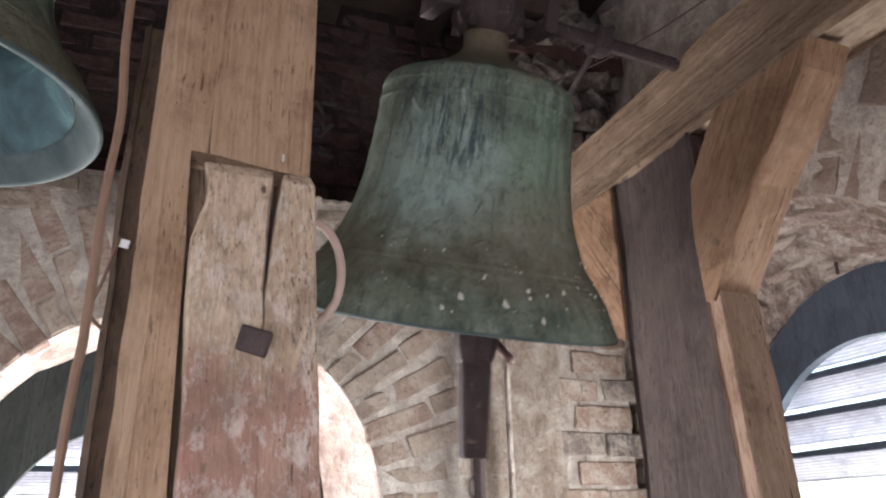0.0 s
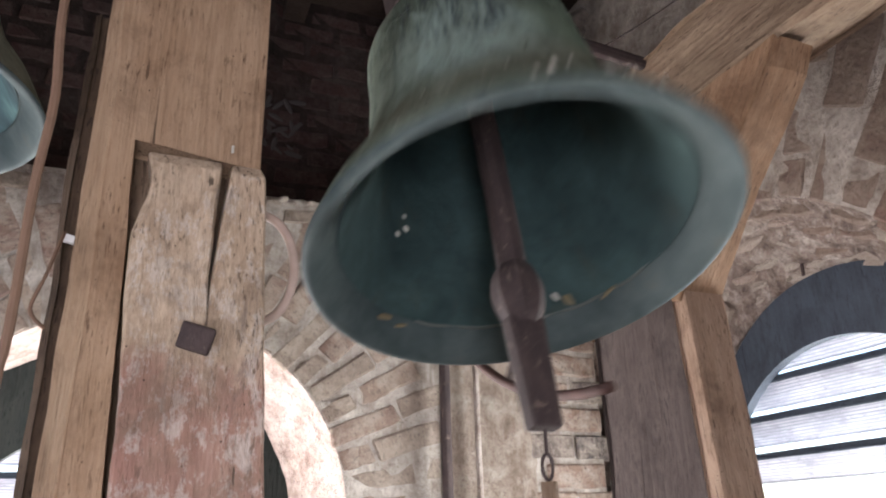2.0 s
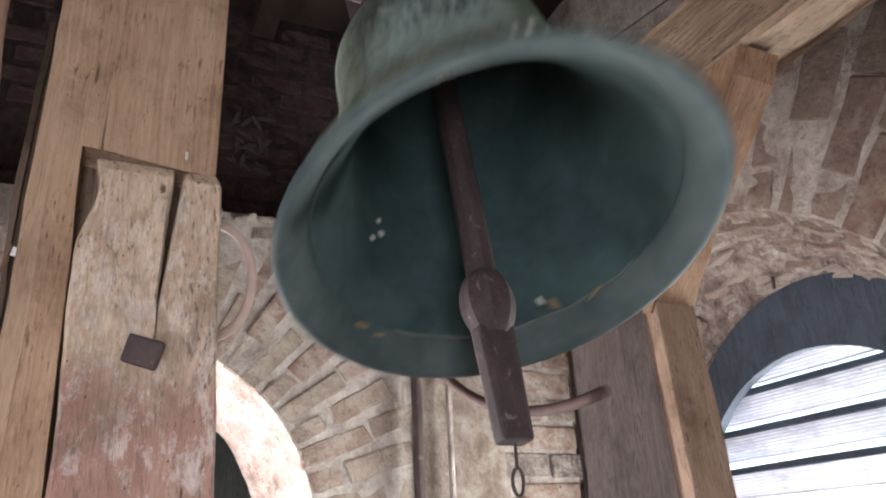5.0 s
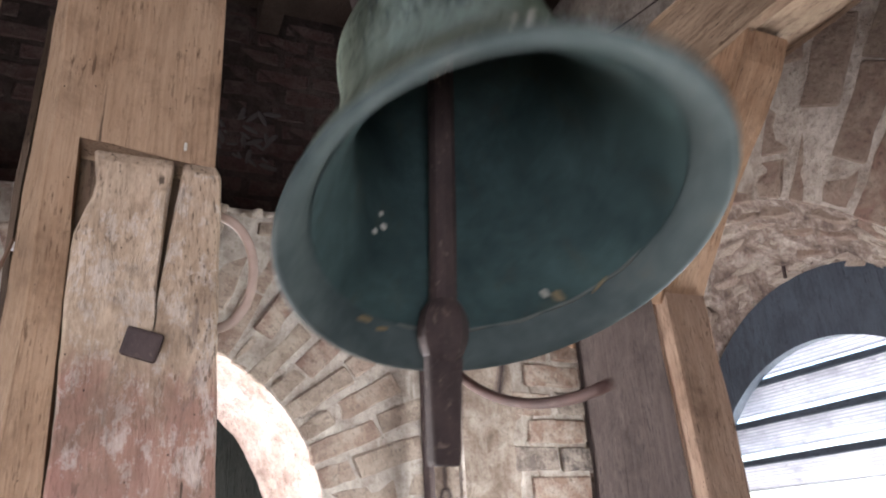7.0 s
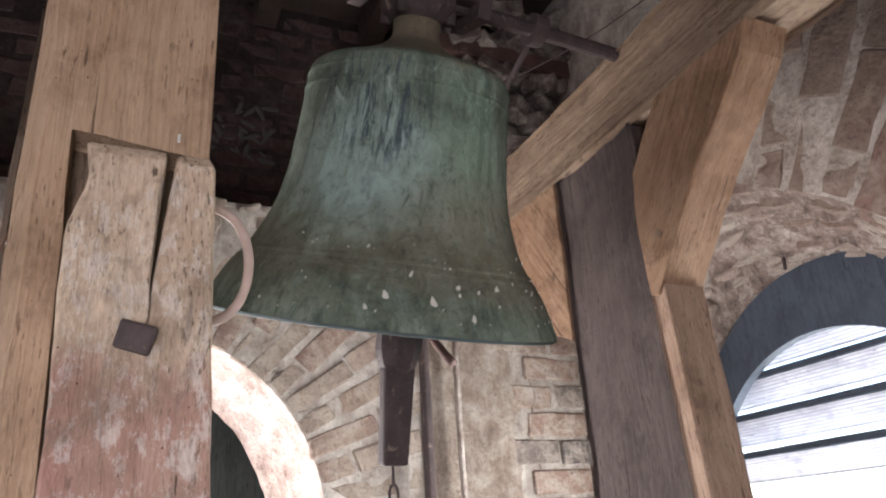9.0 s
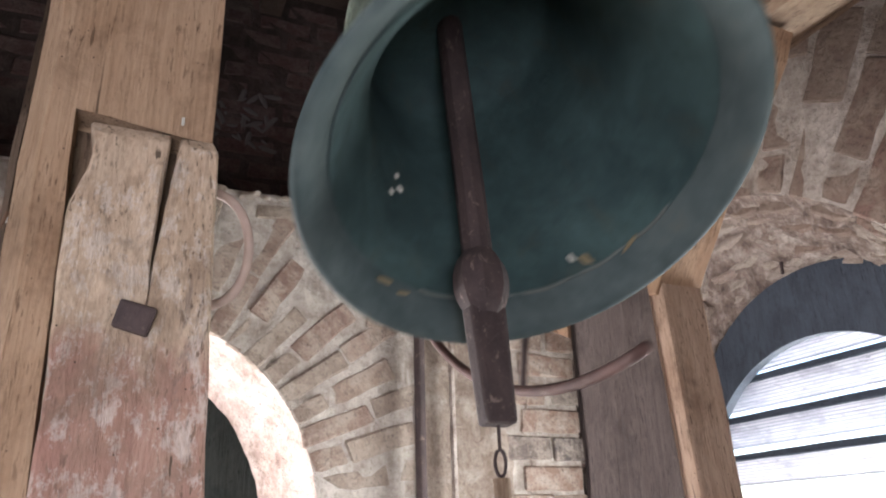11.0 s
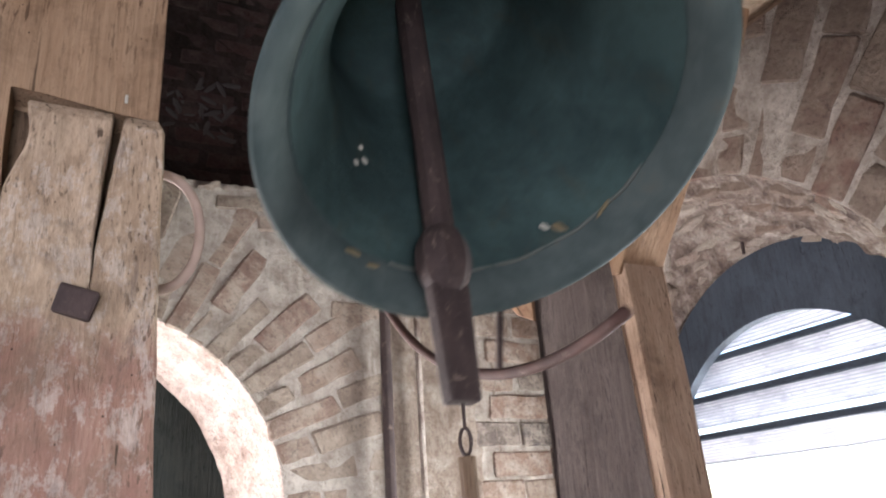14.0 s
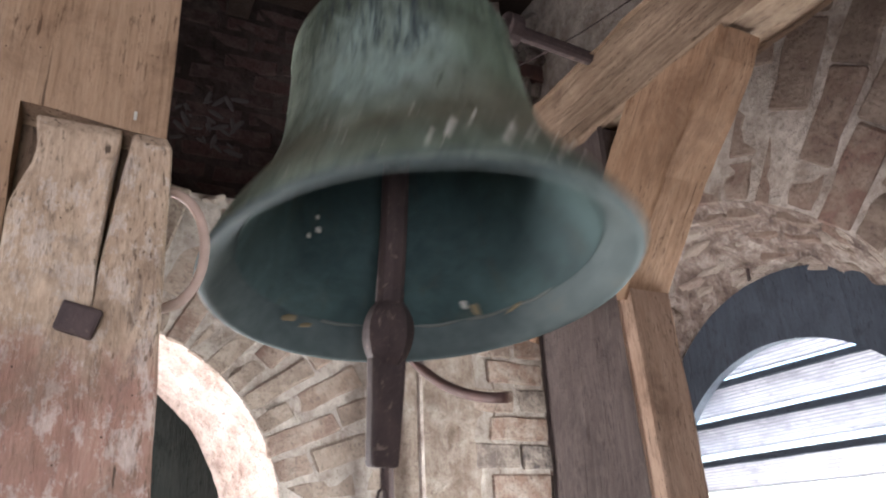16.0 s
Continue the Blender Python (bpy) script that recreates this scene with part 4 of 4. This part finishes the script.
# ---- bricks and rubble ----


def brick_mesh(name, sx, sy, sz, seed, material):
    """A worn brick about its centre: rounded, uneven corners."""
    r = random.Random(seed)
    bm = bmesh.new()
    bmesh.ops.create_cube(bm, size=1, matrix=Matrix.Diagonal((sx, sy, sz, 1)))
    bmesh.ops.subdivide_edges(bm, edges=[e for e in bm.edges if abs(e.verts[0].co.x - e.verts[1].co.x) > 0.5 * sx], cuts=2)
    for v in bm.verts:
        v.co += Vector((r.uniform(-1, 1) * 0.012, r.uniform(-1, 1) * 0.007, r.uniform(-1, 1) * 0.008))
    bmesh.ops.bevel(bm, geom=[e for e in bm.edges if e.calc_face_angle(0) > 0.6], offset=0.011, segments=1, affect="EDGES")
    bmesh.ops.recalc_face_normals(bm, faces=bm.faces[:])
    me = bpy.data.meshes.new(name)
    bm.to_mesh(me)
    bm.free()
    me.materials.append(material)
    return me


THIN = [brick_mesh("brick", 0.42, 0.09, 0.104, 120 + k, BRICK) for k in range(9)]
THIN_HALF = [brick_mesh("brick", 0.205, 0.09, 0.102, 140 + k, BRICK) for k in range(6)]
LONG = [brick_mesh("brick", 0.42, 0.09, 0.156, k, ARCH_BRICK) for k in range(8)]
HALF = [brick_mesh("brick", 0.205, 0.09, 0.152, 20 + k, ARCH_BRICK) for k in range(6)]
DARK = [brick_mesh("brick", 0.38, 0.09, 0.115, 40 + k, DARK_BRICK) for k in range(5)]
rb = random.Random(5)


def lay(mesh, parent, m):
    ob = new("brick", mesh)
    ob.parent = parent
    ob.matrix_local = m
    return ob


def voussoirs(wall, cu, cz, r, pitch, rows, keep, full, short, deep, most):
    """Bricks set on end round an arch, each row of lengths starting at the arch's edge, broken like a bond."""
    n = int(math.pi * r / pitch)
    for k in range(-3, n + 4):
        a = math.pi * (k + 0.5) / n
        start = r + 0.004
        seq = [full, full, short] if k % 2 else [short, full, full]
        for kind in seq[:rows]:
            size = 0.40 if kind is full else 0.19
            mid = start + size / 2
            start += size + 0.03
            if 0 <= a <= math.pi:
                u, z, turn = cu - mid * math.cos(a), cz + mid * math.sin(a), math.degrees(a)
                tilt = 180 - turn
            else:
                d = (a if a < 0 else math.pi - a) * r
                u, z, tilt = cu + (-mid if a < 0 else mid), cz + d, 0
            wide = min(most, max(0.95, (math.pi * mid / n - 0.27 * deep) / deep)) * rb.uniform(0.93, 1.05)
            if keep(u, z):
                lay(rb.choice(kind), wall, Matrix.Translation((u, 0.038 + rb.uniform(-0.008, 0.008), z)) @ pose(0, 0, 0, rb.uniform(-3, 3), -tilt + 180 + rb.uniform(-2.2, 2.2), rb.uniform(-3, 3)) @ Matrix.Diagonal((1, 1, wide, 1)))


def courses(wall, meshes, length, pitch, u0, u1, z0, z1, keep, v=0.040):
    z, odd = z0, 0
    while z < z1:
        u = u0 + (length / 2 if odd else 0)
        while u < u1:
            if keep(u, z):
                lay(rb.choice(meshes), wall, Matrix.Translation((u + rb.uniform(-0.01, 0.01), v + rb.uniform(-0.004, 0.005), z + rb.uniform(-0.006, 0.006))) @ pose(0, 0, 0, rb.uniform(-2, 2), rb.uniform(-1.5, 1.5), rb.uniform(-2, 2)))
            u += length
        z, odd = z + pitch, 1 - odd


voussoirs(wall_north, N_OPEN[0][0], N_OPEN[0][1], N_OPEN[0][2], 0.128, 2, lambda u, z: z < LEDGE - 0.1 and u < 1.80 and z > 0.8, THIN, THIN_HALF, 0.104, 1.32)
courses(wall_north, THIN, 0.44, 0.125, -1.9, 1.75, 1.3, LEDGE - 0.05, lambda u, z: math.hypot(u - 0.05, z - 1.65) > 1.92)
FLAT = [brick_mesh("brick", 0.41, 0.09, 0.147, 90 + k, QUOIN) for k in range(6)]
courses(wall_north, FLAT, 0.435, 0.172, 2.42, 2.95, 1.04, 3.4, lambda u, z: True, 0.030)
voussoirs(wall_east, E_OPEN[0][0], E_OPEN[0][1], E_OPEN[0][2], 0.178, 3, lambda u, z: z > 1.2 and -4.1 < u < -0.95 and z < 4.6, LONG, HALF, 0.156, 1.4)
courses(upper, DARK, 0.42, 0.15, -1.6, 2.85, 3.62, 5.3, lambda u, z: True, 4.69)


# bricks laid bare in the soffit of the east arch, bedded to a finger's breadth
rs = random.Random(31)
for row in range(3):
    share = (0.09 + 0.115 * row) / 0.42
    cu, cz, r = (E_OPEN[0][j] * (1 - share) + E_OPEN[1][j] * share for j in range(3))
    for deg in range(12 + 5 * row, 170, 11):
        if rs.random() < 0.6:
            a, at = radians(deg + rs.uniform(-1.5, 1.5)), r + 0.076 - rs.uniform(0.008, 0.022)
            lay(rs.choice(HALF), wall_east, Matrix.Translation((cu + at * math.cos(a), 0.42 * share, cz + at * math.sin(a))) @ pose(0, 0, 0, 0, 90 - math.degrees(a) + rs.uniform(-3, 3), 0) @ pose(0, 0, 0, rs.uniform(-8, 8), 0, rs.uniform(-4, 4)))


def mortar_coat(wall, cu, cz, r, u0, u1, z0, z1, depth, cell=0.023):
    """The lumpy mortar between and over the bricks: a close net that swells in front of them here and there."""
    nu, nz = int((u1 - u0) / cell), int((z1 - z0) / cell)
    verts, inside = [], []
    for j in range(nz + 1):
        for i in range(nu + 1):
            u, z = u0 + cell * i, z0 + cell * j
            du, dz = u - cu, max(0.0, z - cz)
            dist = math.hypot(du, dz) if dz > 0 else abs(du)
            hid = dist < r
            if hid and dist > 1e-6:
                u, z = cu + du * r / dist, (cz + dz * r / dist if dz > 0 else z)
            q = Vector((u, 0.0, z))
            v = depth + 0.009 * noise.noise(q * 3) + 0.010 * noise.noise(q * 13) + 0.008 * noise.noise(q * 33)
            verts.append((u, max(v, depth - 0.02), z))
            inside.append(hid)
    faces = []
    for j in range(nz):
        for i in range(nu):
            f = (j * (nu + 1) + i, j * (nu + 1) + i + 1, (j + 1) * (nu + 1) + i + 1, (j + 1) * (nu + 1) + i)
            if not all(inside[k] for k in f):
                faces.append(f)
    me = bpy.data.meshes.new("mortar")
    me.from_pydata(verts, [], faces)
    me.materials.append(MORTAR)
    me.polygons.foreach_set("use_smooth", [True] * len(me.polygons))
    ob = new("mortar", me)
    ob.parent = wall
    return tagged(ob, "pale lumpy lime mortar smeared over the bricks", kind="stuff")


mortar_coat(wall_north, *N_OPEN[0], -1.9, 2.84, 0.9, LEDGE, 0.017)
mortar_coat(wall_east, *E_OPEN[0], -4.19, -0.9, 1.3, 4.7, 0.016)


def stone_mesh(seed, material):
    r = random.Random(seed)
    bm = bmesh.new()
    bmesh.ops.create_icosphere(bm, subdivisions=2, radius=1)
    off = Vector((seed * 2.3, 0, 0))
    for v in bm.verts:
        v.co *= 1 + 0.45 * noise.noise(v.co * 1.3 + off) + 0.12 * noise.noise(v.co * 4 + off)
    me = bpy.data.meshes.new("stone")
    bm.to_mesh(me)
    bm.free()
    me.materials.append(material)
    return me


STONES = [stone_mesh(k, STONE) for k in range(6)]
DARK_STONES = [stone_mesh(10 + k, DARK_STONE) for k in range(5)]
# rubble showing in the soffit of the east arch
rev_e = [c for c in wall_east.children if c.name.startswith("reveal")][0]
for k in range(80):
    a, f = rb.uniform(0.05, math.pi - 0.05), rb.uniform(0.03, 0.95)
    c = [p + (q - p) * f for p, q in zip(*E_OPEN)]
    ob = new("stone", rb.choice(STONES))
    ob.parent = rev_e
    s = rb.uniform(0.5, 1.0)
    ob.matrix_local = Matrix.Translation((c[0] - (c[2] + 0.012) * math.cos(a), 0.42 * f, c[1] + (c[2] + 0.012) * math.sin(a))) @ pose(0, 0, 0, 0, 90 - 180 + math.degrees(a), 0) @ pose(0, 0, 0, 0, 0, rb.uniform(-25, 25)) @ Matrix.Diagonal((0.11 * s, 0.04 * s, 0.03, 1))
SPLASH = [stone_mesh(30 + k, SMEAR) for k in range(4)]
for k in range(26):
    ob = new("lime_splash", rb.choice(SPLASH))
    ob.parent = upper
    a, s = rb.uniform(0, 6.28), rb.uniform(0.3, 1.0)
    q = rb.uniform(0.0, 0.3)
    ob.matrix_local = pose(0.68 + q * math.cos(a), 4.641, 4.3 + q * math.sin(a), 0, rb.uniform(0, 180), 0) @ Matrix.Diagonal((0.07 * s, 0.006, 0.022 * s, 1))
# broken corner masonry high behind the beam
heap = thing("corner_rubble", pose(2.45, 3.95, 3.5), "broken pale rubble masonry filling the upper corner", "rubble", kind="structure")
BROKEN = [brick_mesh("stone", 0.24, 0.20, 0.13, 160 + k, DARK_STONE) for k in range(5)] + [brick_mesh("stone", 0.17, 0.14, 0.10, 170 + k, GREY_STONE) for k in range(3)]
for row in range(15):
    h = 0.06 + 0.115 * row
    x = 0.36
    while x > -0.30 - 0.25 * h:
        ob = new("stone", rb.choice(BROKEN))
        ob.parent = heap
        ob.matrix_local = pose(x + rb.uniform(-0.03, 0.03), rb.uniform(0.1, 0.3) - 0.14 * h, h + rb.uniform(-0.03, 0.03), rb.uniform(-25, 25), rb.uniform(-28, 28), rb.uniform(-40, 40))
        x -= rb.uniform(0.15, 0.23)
# crumbled mortar along the ledge
for k in range(46):
    ob = new("mortar_lump", rb.choice(STONES))
    ob.parent = led
    s = rb.uniform(0.4, 1.0)
    ob.matrix_local = pose(rb.uniform(-1.0, 1.8), 4.2 + rb.uniform(-0.01, 0.12), LEDGE + 0.01 + rb.uniform(-0.02, 0.012), rb.uniform(-20, 20), rb.uniform(-20, 20), rb.uniform(0, 180)) @ Matrix.Diagonal((0.06 * s, 0.045 * s, 0.022 * s, 1))


# ---- from plan units to metres ----
for ob in [o for o in scene.objects if o.parent is None and o.type != "CAMERA"]:
    ob.matrix_world = Matrix.Diagonal((UNIT, UNIT, UNIT, 1)) @ ob.matrix_world


# ---- what moves ----
PERIOD = 1.481
CLAP = ((0.0, -6.5), (0.1, -11.3), (0.2, -10.0), (0.3, -5.0), (0.42, 5.0), (0.535, 13.3), (0.588, 10.4), (0.65, 7.0), (0.76, 11.2), (0.82, 13.0), (0.92, 7.0), (1.07, -4.8), (1.16, -7.0), (1.3, -7.0), (1.4825, -6.5))


def bell_angle(t):
    w = 2 * math.pi * t / PERIOD
    return -28.6 * math.cos(w) - 9.1 * math.sin(w) + 8.3


def clapper_angle(t):
    p = t % PERIOD
    for (a, x), (b, y) in zip(CLAP, CLAP[1:]):
        if p <= b:
            f = (p - a) / (b - a)
            f = f * f * (3 - 2 * f)
            return x + (y - x) * f
    return CLAP[0][1]


def clapper_tail(t):
    b, c = radians(bell_angle(t)), radians(clapper_angle(t))
    hang = CS * Vector((0, -math.sin(b), -math.cos(b))) + CT * Vector((0, -math.sin(c), -math.cos(c)))
    return AXLE + pose(0, 0, 0, 0, AXLE_TILT, AXLE_TURN) @ hang


def motions():
    times = [k * 0.0666667 for k in range(241)]
    # swing towards -y is a turn about +x by minus the angle
    walk(bell, [(t, Matrix.Translation(AXLE * UNIT) @ pose(0, 0, 0, 0, AXLE_TILT, AXLE_TURN) @ pose(0, 0, 0, -bell_angle(t), 0, 0)) for t in times])
    walk(clapper, [(t, pose(0, 0, -CS, -(clapper_angle(t) - bell_angle(t)), 0, 0)) for t in times])
    walk(cord, [(t, Matrix.Translation(clapper_tail(t) * UNIT)) for t in times])


motions()
